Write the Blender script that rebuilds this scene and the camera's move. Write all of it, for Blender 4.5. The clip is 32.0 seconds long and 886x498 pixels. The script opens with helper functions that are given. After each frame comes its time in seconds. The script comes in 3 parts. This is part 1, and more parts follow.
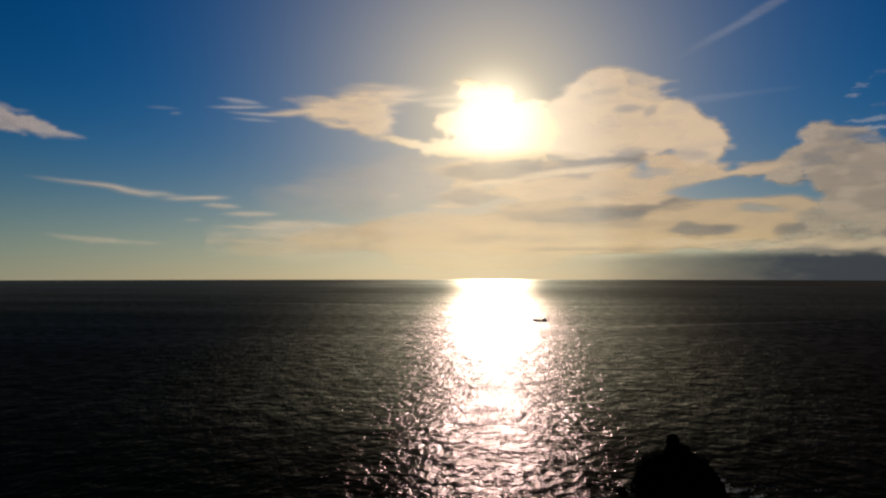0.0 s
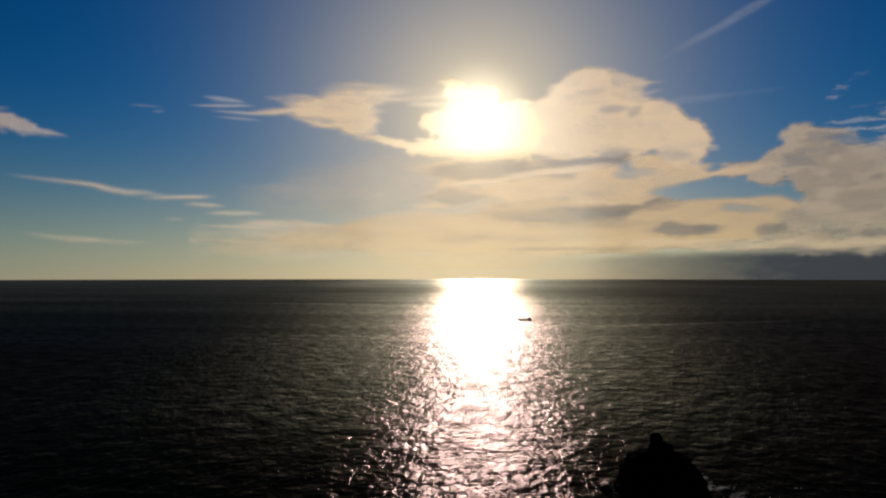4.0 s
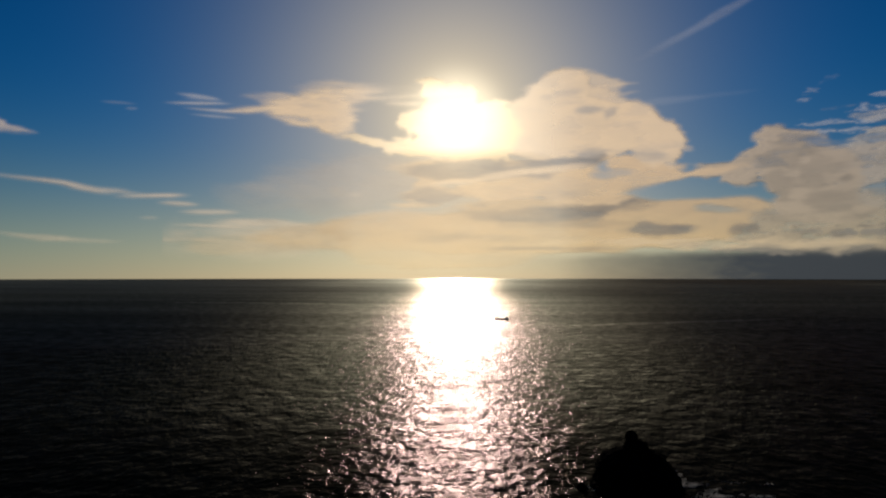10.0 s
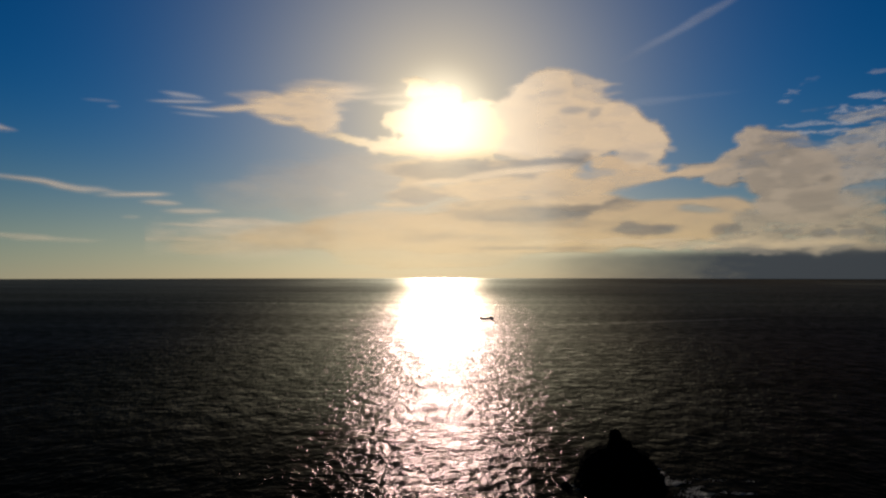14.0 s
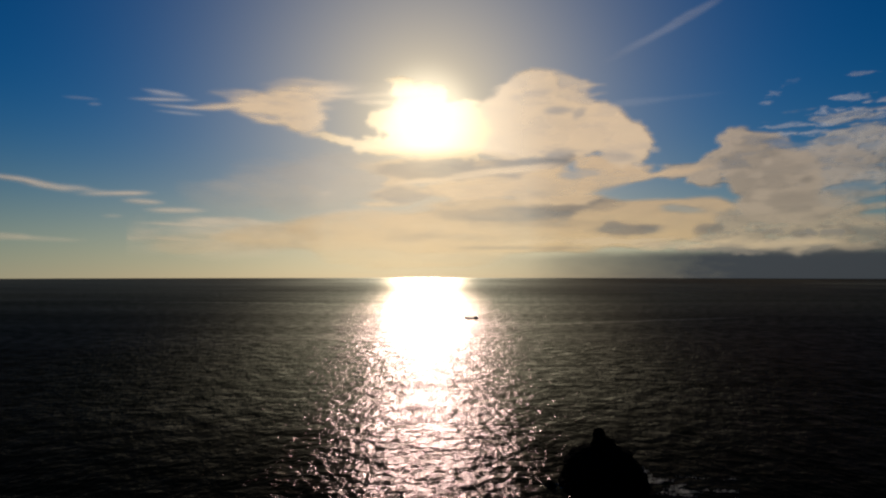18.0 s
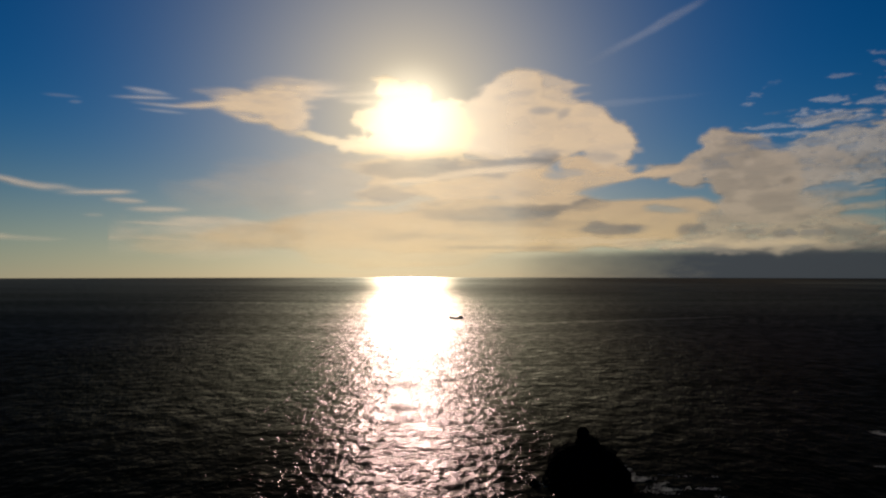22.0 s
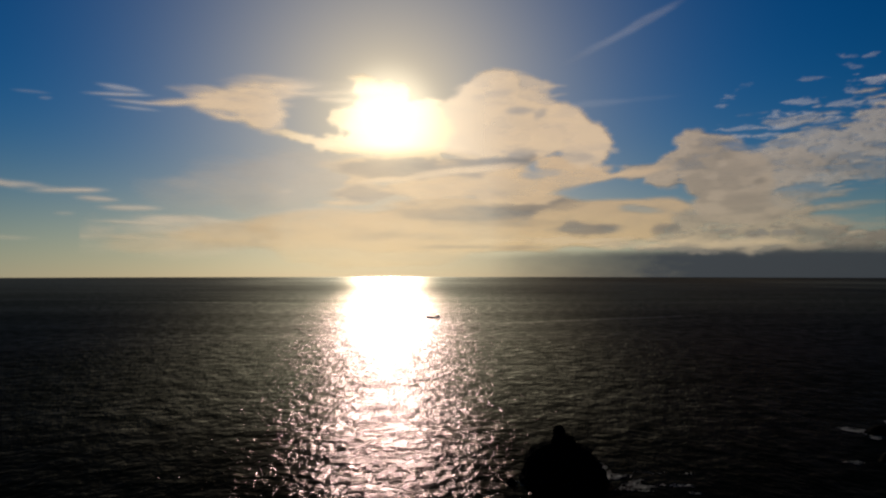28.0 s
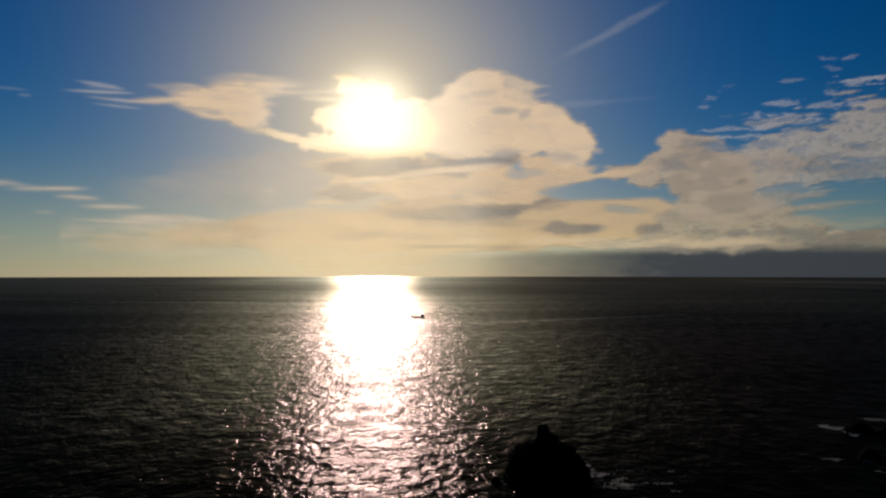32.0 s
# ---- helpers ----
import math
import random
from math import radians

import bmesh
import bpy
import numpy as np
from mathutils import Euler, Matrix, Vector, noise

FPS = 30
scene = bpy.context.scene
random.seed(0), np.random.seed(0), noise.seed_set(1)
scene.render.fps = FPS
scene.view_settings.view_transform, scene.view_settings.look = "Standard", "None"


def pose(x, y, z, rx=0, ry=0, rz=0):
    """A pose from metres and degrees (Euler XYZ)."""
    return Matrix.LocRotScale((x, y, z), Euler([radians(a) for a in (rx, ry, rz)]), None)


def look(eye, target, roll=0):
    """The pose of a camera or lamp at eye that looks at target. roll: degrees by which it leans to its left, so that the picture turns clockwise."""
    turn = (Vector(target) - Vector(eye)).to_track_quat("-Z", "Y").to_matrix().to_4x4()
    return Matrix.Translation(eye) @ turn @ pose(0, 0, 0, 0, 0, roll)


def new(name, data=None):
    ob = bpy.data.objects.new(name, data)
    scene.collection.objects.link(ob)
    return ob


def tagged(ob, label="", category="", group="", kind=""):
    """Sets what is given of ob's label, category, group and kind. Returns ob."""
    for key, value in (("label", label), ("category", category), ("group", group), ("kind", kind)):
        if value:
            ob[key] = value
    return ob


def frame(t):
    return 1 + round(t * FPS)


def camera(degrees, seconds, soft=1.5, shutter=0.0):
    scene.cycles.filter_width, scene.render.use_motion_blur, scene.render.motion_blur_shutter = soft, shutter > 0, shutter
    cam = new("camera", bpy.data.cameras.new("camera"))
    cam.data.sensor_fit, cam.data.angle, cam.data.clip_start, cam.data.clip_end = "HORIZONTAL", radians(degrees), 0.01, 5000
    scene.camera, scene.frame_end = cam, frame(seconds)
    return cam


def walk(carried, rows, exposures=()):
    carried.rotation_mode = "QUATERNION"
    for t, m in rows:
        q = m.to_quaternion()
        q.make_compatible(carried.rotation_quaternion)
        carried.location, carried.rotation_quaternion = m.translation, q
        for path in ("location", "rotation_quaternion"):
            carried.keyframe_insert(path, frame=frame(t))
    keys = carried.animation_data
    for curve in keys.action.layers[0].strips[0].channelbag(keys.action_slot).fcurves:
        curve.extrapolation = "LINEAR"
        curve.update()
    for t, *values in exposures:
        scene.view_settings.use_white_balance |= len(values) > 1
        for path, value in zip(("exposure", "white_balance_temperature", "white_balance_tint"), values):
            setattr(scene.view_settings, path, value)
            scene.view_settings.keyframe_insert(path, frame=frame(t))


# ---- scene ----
from collections import namedtuple

# ---- camera ----
EYE = (0.0, 0.0, 32.0)
cam = camera(66.0, 32.0, soft=2.35)
# seconds, heading (degrees clockwise from the sun), tilt above level
TURN = [(0, -4.712, 2.193), (3, -3.772, 2.169), (6, -2.830, 2.146), (9, -1.884, 2.122), (13, -0.620, 2.091), (17, 0.649, 2.060), (21, 1.922, 2.028), (25, 3.200, 1.997), (28, 4.162, 1.974), (32, 5.448, 1.942)]
walk(cam, [(t, pose(*EYE, 90 + tilt, 0, -heading)) for t, heading, tilt in TURN], exposures=[(0.0, 1.5)])

# ---- light ----
SUN_EL = 12.9
SUN_AZ = -0.4
sun_dir = Vector((math.sin(radians(SUN_AZ)) * math.cos(radians(SUN_EL)),
                  math.cos(radians(SUN_AZ)) * math.cos(radians(SUN_EL)), math.sin(radians(SUN_EL))))
sun_data = bpy.data.lights.new("sun", "SUN")
sun_data.energy, sun_data.angle, sun_data.color = 5.0, radians(0.6), (1.0, 0.87, 0.73)
sun_lamp = new("sun", sun_data)
sun_lamp.matrix_world = look(sun_dir * 1000, (0, 0, 0))

world = bpy.data.worlds.new("evening_sky")
scene.world = world
world.use_nodes = True
wt = world.node_tree
wt.nodes.clear()


def node(tree, kind, **values):
    n = tree.nodes.new(kind)
    for key, value in values.items():
        if key.startswith("i_"):
            n.inputs[int(key[2:])].default_value = value
    return n


def link(tree, a, b):
    tree.links.new(a, b)


def op(tree, kind, a, b=None, c=None):
    """One math node; numbers or sockets as operands."""
    n = tree.nodes.new("ShaderNodeMath")
    n.operation = kind
    for i, v in enumerate((a, b, c)):
        if v is None:
            continue
        if isinstance(v, (int, float)):
            n.inputs[i].default_value = v
        else:
            tree.links.new(v, n.inputs[i])
    return n.outputs[0]


def tint(tree, colour, value):
    """A colour scaled by a number socket."""
    n = tree.nodes.new("ShaderNodeVectorMath")
    n.operation = "SCALE"
    n.inputs[0].default_value = colour
    tree.links.new(value, n.inputs["Scale"])
    return n.outputs[0]


def add_vec(tree, a, b):
    n = tree.nodes.new("ShaderNodeVectorMath")
    n.operation = "ADD"
    tree.links.new(a, n.inputs[0])
    tree.links.new(b, n.inputs[1])
    return n.outputs[0]


sky = wt.nodes.new("ShaderNodeTexSky")
sky.sky_type = "NISHITA"
sky.sun_disc = False
sky.sun_elevation, sky.sun_rotation = radians(SUN_EL), radians(SUN_AZ)
sky.altitude, sky.air_density, sky.dust_density, sky.ozone_density = 30, 0.9, 0.4, 3.0
coord = wt.nodes.new("ShaderNodeTexCoord")
split = wt.nodes.new("ShaderNodeSeparateXYZ")
link(wt, coord.outputs["Generated"], split.inputs[0])
# height over the horizon, degrees
height = op(wt, "MULTIPLY", op(wt, "ARCSINE", split.outputs[2]), 57.2958)
height = op(wt, "MAXIMUM", op(wt, "ADD", height, 0.4), 0.0)
dot = wt.nodes.new("ShaderNodeVectorMath")
dot.operation = "DOT_PRODUCT"
link(wt, coord.outputs["Generated"], dot.inputs[0])
dot.inputs[1].default_value = sun_dir
away = op(wt, "MULTIPLY", op(wt, "ARCCOSINE", op(wt, "MINIMUM", dot.outputs["Value"], 1.0)), 57.2958)


def falloff(value, scale):
    return op(wt, "EXPONENT", op(wt, "MULTIPLY", value, -1.0 / scale))


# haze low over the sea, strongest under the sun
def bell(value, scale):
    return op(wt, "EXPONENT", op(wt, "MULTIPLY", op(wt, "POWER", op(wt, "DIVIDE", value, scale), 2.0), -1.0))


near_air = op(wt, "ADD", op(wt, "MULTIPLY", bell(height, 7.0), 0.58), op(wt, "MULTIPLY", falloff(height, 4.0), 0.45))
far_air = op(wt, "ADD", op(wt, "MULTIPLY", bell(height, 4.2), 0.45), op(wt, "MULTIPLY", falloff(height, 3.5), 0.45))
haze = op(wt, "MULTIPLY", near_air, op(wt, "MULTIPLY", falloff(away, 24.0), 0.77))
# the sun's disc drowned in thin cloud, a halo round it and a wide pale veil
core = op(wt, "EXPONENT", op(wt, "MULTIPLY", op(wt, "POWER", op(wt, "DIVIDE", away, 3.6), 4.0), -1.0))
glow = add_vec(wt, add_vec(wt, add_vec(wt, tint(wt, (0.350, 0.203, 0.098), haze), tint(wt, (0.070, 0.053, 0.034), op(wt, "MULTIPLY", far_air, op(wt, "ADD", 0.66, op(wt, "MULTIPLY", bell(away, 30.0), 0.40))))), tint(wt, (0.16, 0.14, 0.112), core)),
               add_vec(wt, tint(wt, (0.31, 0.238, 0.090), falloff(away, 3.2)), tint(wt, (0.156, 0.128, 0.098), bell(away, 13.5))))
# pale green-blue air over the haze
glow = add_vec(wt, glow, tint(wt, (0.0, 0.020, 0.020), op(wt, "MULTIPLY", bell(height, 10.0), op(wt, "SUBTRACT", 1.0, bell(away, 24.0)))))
sky_tint = wt.nodes.new("ShaderNodeVectorMath")
sky_tint.operation = "MULTIPLY"
link(wt, sky.outputs[0], sky_tint.inputs[0])
# the haze dims the blue low down
clear_air = op(wt, "SUBTRACT", 1.0, op(wt, "MULTIPLY", falloff(height, 5.5), 0.80))
clear_air = op(wt, "MULTIPLY", clear_air, op(wt, "SUBTRACT", 1.0, op(wt, "MULTIPLY", bell(away, 19.0), 0.85)))
clear_air = op(wt, "MULTIPLY", clear_air, op(wt, "ADD", 0.60, op(wt, "MULTIPLY", bell(away, 34.0), 0.44)))
paint = wt.nodes.new("ShaderNodeCombineXYZ")
for i, share in enumerate((0.001, 0.163)):
    link(wt, op(wt, "MULTIPLY", clear_air, share), paint.inputs[i])
# low air takes the blue out first
link(wt, op(wt, "MULTIPLY", op(wt, "MULTIPLY", clear_air, 0.332), op(wt, "SUBTRACT", 1.0, op(wt, "MULTIPLY", bell(height, 8.0), 0.3))), paint.inputs[2])
link(wt, paint.outputs[0], sky_tint.inputs[1])
bg_sky = node(wt, "ShaderNodeBackground", i_1=0.05)
link(wt, sky_tint.outputs[0], bg_sky.inputs[0])
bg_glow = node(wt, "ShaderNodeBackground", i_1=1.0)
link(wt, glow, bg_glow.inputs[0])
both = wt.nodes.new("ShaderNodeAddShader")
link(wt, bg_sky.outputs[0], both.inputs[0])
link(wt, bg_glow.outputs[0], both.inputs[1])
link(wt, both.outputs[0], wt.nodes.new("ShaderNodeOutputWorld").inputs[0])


# ---- materials ----
def material(name):
    m = bpy.data.materials.new(name)
    m.use_nodes = True
    m.node_tree.nodes.clear()
    return m, m.node_tree, m.node_tree.nodes.new("ShaderNodeOutputMaterial")


def principled(tree, out, **values):
    p = tree.nodes.new("ShaderNodeBsdfPrincipled")
    for key, value in values.items():
        p.inputs[key.replace("_", " ")].default_value = value
    tree.links.new(p.outputs[0], out.inputs[0])
    return p


def noise_tex(tree, vector, scale, detail=3.0, rough=0.55):
    n = tree.nodes.new("ShaderNodeTexNoise")
    n.inputs["Scale"].default_value, n.inputs["Detail"].default_value = scale, detail
    n.inputs["Roughness"].default_value = rough
    if vector is not None:
        tree.links.new(vector, n.inputs["Vector"])
    return n.outputs["Fac"]


def stretched(tree, scale):
    g = tree.nodes.new("ShaderNodeNewGeometry")
    n = tree.nodes.new("ShaderNodeVectorMath")
    n.operation = "MULTIPLY"
    tree.links.new(g.outputs["Position"], n.inputs[0])
    n.inputs[1].default_value = scale
    return n.outputs[0]


def ramp(tree, fac, low, high, a, b):
    n = tree.nodes.new("ShaderNodeMapRange")
    n.interpolation_type = "SMOOTHSTEP"
    tree.links.new(fac, n.inputs[0])
    for i, v in enumerate((low, high, a, b)):
        n.inputs[i + 1].default_value = v
    return n.outputs[0]


def mix_colour(tree, fac, a, b):
    n = tree.nodes.new("ShaderNodeMix")
    n.data_type = "RGBA"
    tree.links.new(fac, n.inputs[0])
    n.inputs[6].default_value, n.inputs[7].default_value = (*a, 1), (*b, 1)
    return n.outputs[2]


# kinds of cloud, sunlit and shaded tones put into their colours: light that thin parts pass, how much they veil the
# sky, what thick, shaded parts pass, gain in the sun's lane
Kind = namedtuple("Kind", "thin hold thick lane")


def cloud_kind(white, hold, grey=0.9, lane=0.6, cool=(0.95, 1.0, 1.12)):
    dim = sum(white) / 3 * (1 - grey) * 1.2
    return Kind(white, hold, tuple(dim * c for c in cool), lane)


PEACH = cloud_kind((0.1392, 0.1140, 0.0810), 0.75, 0.5, 0.85)
GLARE = cloud_kind((0.110, 0.090, 0.055), 0.6, 0.6, 1.4)
LAYER = cloud_kind((0.0941, 0.0670, 0.0346), 0.58, 0.55)
DAPPLED = cloud_kind((0.0823, 0.0710, 0.0572), 0.8, 0.5, 0.6, (1.06, 1.0, 0.92))
SHELF_LIT = cloud_kind((0.1156, 0.0860, 0.0497), 0.62, 0.55, 0.8)
GREY_MIST = cloud_kind((0.0647, 0.0560, 0.0454), 0.5, 0.6)
WISP = cloud_kind((0.0862, 0.0710, 0.0540), 0.4)
FAINT = cloud_kind((0.0231, 0.0231, 0.0244), 0.1)
STORM = cloud_kind((0.0110, 0.0150, 0.0196), 0.985, 0.2, 0.6, (0.72, 0.95, 1.32))
RIMLIT = cloud_kind((0.1225, 0.1040, 0.0734), 0.8, 0.5)
PUFF = cloud_kind((0.040, 0.0360, 0.0350), 0.7, 0.3)
DUSKY = cloud_kind((0.0725, 0.0610, 0.0454), 0.7, 0.5, 0.6, (1.0, 1.0, 1.0))
FLECK = cloud_kind((0.060, 0.060, 0.062), 0.35)
RIPPLED = cloud_kind((0.0666, 0.0640, 0.0605), 0.7, 0.5, 0.6, (1.02, 1.0, 1.0))


def cloud_material():
    """Backlit cloud: thin parts let the sky through, the sun lights it from behind; thick parts pass less, their shade
    put into the colour.
    """
    m, t, out = material("evening_cloud")

    def own(name):
        n = t.nodes.new("ShaderNodeAttribute")
        n.attribute_name = name
        return n

    def scaled(colour, value):
        n = t.nodes.new("ShaderNodeVectorMath")
        n.operation = "SCALE"
        link(t, colour, n.inputs[0])
        link(t, value, n.inputs["Scale"])
        return n.outputs[0]

    grain = noise_tex(t, stretched(t, (0.004, 0.004, 0.012)), 1.6, 5.0, 0.6)
    fine = op(t, "MINIMUM", op(t, "MULTIPLY", own("cover").outputs["Fac"], op(t, "ADD", 0.93, op(t, "MULTIPLY", grain, 0.3))), 1.0)
    broad = noise_tex(t, stretched(t, (0.0022, 0.0022, 0.008)), 1.3, 6.0, 0.62)
    heavy = op(t, "MINIMUM", op(t, "ADD", op(t, "MULTIPLY", own("thickness").outputs["Fac"], 0.8), ramp(t, broad, 0.4, 0.75, 0.0, 0.22)), 1.0)
    lane, gain, hold = own("lane").outputs["Fac"], own("gain").outputs["Fac"], own("hold").outputs["Fac"]
    # gain puts the brightness near the sun into the cloud's colour
    lit = op(t, "MULTIPLY", fine, op(t, "ADD", op(t, "MULTIPLY", lane, op(t, "SUBTRACT", 1.0, gain)), gain))
    deep = op(t, "ADD", hold, op(t, "MULTIPLY", heavy, op(t, "SUBTRACT", 0.92, hold)))
    veil = op(t, "SUBTRACT", 1.0, op(t, "MULTIPLY", op(t, "MULTIPLY", fine, lane), op(t, "MAXIMUM", deep, hold)))
    clear = t.nodes.new("ShaderNodeBsdfTransparent")
    link(t, tint(t, (1, 1, 1), veil), clear.inputs[0])
    body = t.nodes.new("ShaderNodeBsdfTranslucent")
    thin = own("thin").outputs["Vector"]
    thin_part = scaled(thin, op(t, "MULTIPLY", lit, op(t, "SUBTRACT", 1.0, heavy)))
    thick_part = scaled(own("thick").outputs["Vector"], op(t, "MULTIPLY", lit, heavy))
    link(t, add_vec(t, thin_part, thick_part), body.inputs[0])
    face = t.nodes.new("ShaderNodeBsdfDiffuse")
    link(t, scaled(thin, op(t, "MULTIPLY", fine, 0.7)), face.inputs[0])
    s1, s2 = t.nodes.new("ShaderNodeAddShader"), t.nodes.new("ShaderNodeAddShader")
    link(t, clear.outputs[0], s1.inputs[0])
    link(t, body.outputs[0], s1.inputs[1])
    link(t, s1.outputs[0], s2.inputs[0])
    link(t, face.outputs[0], s2.inputs[1])
    link(t, s2.outputs[0], out.inputs[0])
    return m


EVENING_CLOUD = cloud_material()


def water(name, gain=1.0, calm=1.0):
    """Deep dark water: a mirror-like lobe on small waves and a broader one for what is too fine to shape."""
    m, t, out = material(name)
    deep = t.nodes.new("ShaderNodeBsdfDiffuse")
    deep.inputs[0].default_value = (0.0002, 0.0004, 0.0004, 1)
    crisp = t.nodes.new("ShaderNodeBsdfGlossy")
    crisp.inputs["Color"].default_value = (1.0, 0.74, 0.80, 1)
    sheen = t.nodes.new("ShaderNodeBsdfGlossy")
    sheen.inputs["Color"].default_value = (1.0, 0.86, 0.64, 1)
    crisp.distribution = sheen.distribution = "BECKMANN"
    # small waves
    small = noise_tex(t, stretched(t, (1.7, 1.0, 1.0)), 3.2, 1.0, 0.5)
    chop = noise_tex(t, stretched(t, (1.7, 1.0, 1.0)), 1.35, 1.0, 0.5)
    swell = noise_tex(t, stretched(t, (1.1, 1.0, 1.0)), 0.16, 2.0, 0.5)
    far = t.nodes.new("ShaderNodeVectorMath")
    far.operation = "LENGTH"
    link(t, stretched(t, (1.0, 1.0, 0.0)), far.inputs[0])
    link(t, op(t, "ADD", ramp(t, far.outputs["Value"], 80.0, 400.0, 0.33, 0.335), ramp(t, far.outputs["Value"], 600.0, 2500.0, 0.0, 0.045)), sheen.inputs["Roughness"])
    b1 = node(t, "ShaderNodeBump", i_1=0.034)
    b2 = node(t, "ShaderNodeBump", i_1=0.104)
    b3 = node(t, "ShaderNodeBump", i_1=0.7)
    b4 = node(t, "ShaderNodeBump", i_1=0.33)
    wavelet = noise_tex(t, stretched(t, (1.8, 1.0, 1.0)), 0.40, 2.0, 0.5)
    for b, start, end in ((b1, 280.0, 800.0), (b2, 450.0, 1500.0), (b3, 500.0, 2000.0), (b4, 900.0, 2500.0)):
        link(t, ramp(t, far.outputs["Value"], start, end, calm, 0.08 * calm), b.inputs["Strength"])
    for b, h in ((b1, small), (b2, chop), (b3, swell), (b4, wavelet)):
        link(t, h, b.inputs["Height"])
    link(t, b3.outputs[0], b4.inputs["Normal"])
    link(t, b4.outputs[0], b2.inputs["Normal"])
    link(t, b2.outputs[0], b1.inputs["Normal"])
    link(t, b1.outputs[0], crisp.inputs["Normal"])
    link(t, b2.outputs[0], sheen.inputs["Normal"])
    # wind lanes; ripples blur together far out
    lanes = noise_tex(t, stretched(t, (0.0016, 0.006, 1.0)), 1.0, 4.0, 0.6)
    link(t, op(t, "ADD", ramp(t, lanes, 0.35, 0.7, 0.165, 0.185), ramp(t, far.outputs["Value"], 100.0, 480.0, 0.0, 0.15)), crisp.inputs["Roughness"])
    # how much it mirrors
    patches = noise_tex(t, stretched(t, (0.0012, 0.011, 1.0)), 1.0, 4.0, 0.6)
    ruffle = noise_tex(t, stretched(t, (0.16, 0.12, 1.0)), 1.0, 5.0, 0.65)
    fresnel = node(t, "ShaderNodeFresnel", i_0=1.33)
    link(t, b2.outputs[0], fresnel.inputs["Normal"])
    gloss = op(t, "MULTIPLY", op(t, "POWER", fresnel.outputs[0], 1.9), 0.0745 * gain)
    gloss = op(t, "MULTIPLY", gloss, ramp(t, ruffle, 0.3, 0.7, 0.4, 1.6))
    gloss = op(t, "MULTIPLY", gloss, ramp(t, patches, 0.3, 0.7, 0.75, 1.25))
    near_mix = t.nodes.new("ShaderNodeMixShader")
    link(t, ramp(t, far.outputs["Value"], 220.0, 900.0, 0.06, 0.70), near_mix.inputs[0])
    link(t, crisp.outputs[0], near_mix.inputs[1])
    link(t, sheen.outputs[0], near_mix.inputs[2])
    # the few steep wavelets that mirror the sun from far aside
    wide = t.nodes.new("ShaderNodeBsdfGlossy")
    wide.inputs["Color"].default_value = (0.97, 1.0, 0.80, 1)
    wide.inputs["Roughness"].default_value = 0.68
    wide.distribution = "BECKMANN"
    link(t, b2.outputs[0], wide.inputs["Normal"])
    blend = t.nodes.new("ShaderNodeMixShader")
    link(t, ramp(t, far.outputs["Value"], 85.0, 210.0, 0.015, 0.29), blend.inputs[0])
    link(t, near_mix.outputs[0], blend.inputs[1])
    link(t, wide.outputs[0], blend.inputs[2])
    surface = t.nodes.new("ShaderNodeMixShader")
    link(t, gloss, surface.inputs[0])
    link(t, deep.outputs[0], surface.inputs[1])
    # glints too small to tell apart, far out
    glimmer = t.nodes.new("ShaderNodeBsdfGlossy")
    glimmer.inputs["Color"].default_value = (0.90, 1.0, 0.95, 1)
    glimmer.inputs["Roughness"].default_value = 0.6
    far_blend = t.nodes.new("ShaderNodeMixShader")
    link(t, ramp(t, far.outputs["Value"], 220.0, 1300.0, 0.02, 0.27), far_blend.inputs[0])
    link(t, blend.outputs[0], far_blend.inputs[1])
    link(t, glimmer.outputs[0], far_blend.inputs[2])
    link(t, far_blend.outputs[0], surface.inputs[2])
    link(t, surface.outputs[0], out.inputs[0])
    return m


SEA = water("sea_water")
SLICK = water("slick_water", 2.3, 0.5)

ROCK, t, out = material("wet_black_rock")
p = principled(t, out, Roughness=1.0, Specular_IOR_Level=0.0)
grain = noise_tex(t, stretched(t, (1, 1, 1)), 1.4, 8.0, 0.65)
link(t, mix_colour(t, grain, (0.0015, 0.0015, 0.0015), (0.0045, 0.0042, 0.004)), p.inputs["Base Color"])
b = node(t, "ShaderNodeBump", i_0=0.9, i_1=0.35)
link(t, grain, b.inputs["Height"])
link(t, b.outputs[0], p.inputs["Normal"])

FOAM, t, out = material("sea_foam")
p = principled(t, out, Roughness=0.85)
bub = noise_tex(t, stretched(t, (1, 1, 1)), 3.0, 5.0, 0.65)
link(t, mix_colour(t, bub, (0.08, 0.08, 0.08), (0.26, 0.26, 0.25)), p.inputs["Base Color"])
b = node(t, "ShaderNodeBump", i_0=1.0, i_1=0.2)
link(t, bub, b.inputs["Height"])
link(t, b.outputs[0], p.inputs["Normal"])


def painted(name, colour, rough=0.5, metal=0.0):
    m, tr, o = material(name)
    pr = principled(tr, o, Roughness=rough, Metallic=metal)
    wear = noise_tex(tr, stretched(tr, (1, 1, 1)), 2.5, 6.0, 0.65)
    link(tr, mix_colour(tr, ramp(tr, wear, 0.35, 0.75, 0, 1), colour, tuple(c * 0.55 for c in colour)), pr.inputs["Base Color"])
    return m


HULL = painted("dark_hull_paint", (0.16, 0.17, 0.20))
CABIN = painted("weathered_cabin_paint", (0.10, 0.09, 0.08))
DECK = painted("worn_deck_wood", (0.16, 0.12, 0.08), 0.8)
STEEL = painted("dull_steel", (0.12, 0.12, 0.12), 0.45, 0.8)
GLASS = painted("dark_window_glass", (0.01, 0.012, 0.014), 0.08)
RUBBER = painted("black_rubber", (0.015, 0.015, 0.015), 0.8)


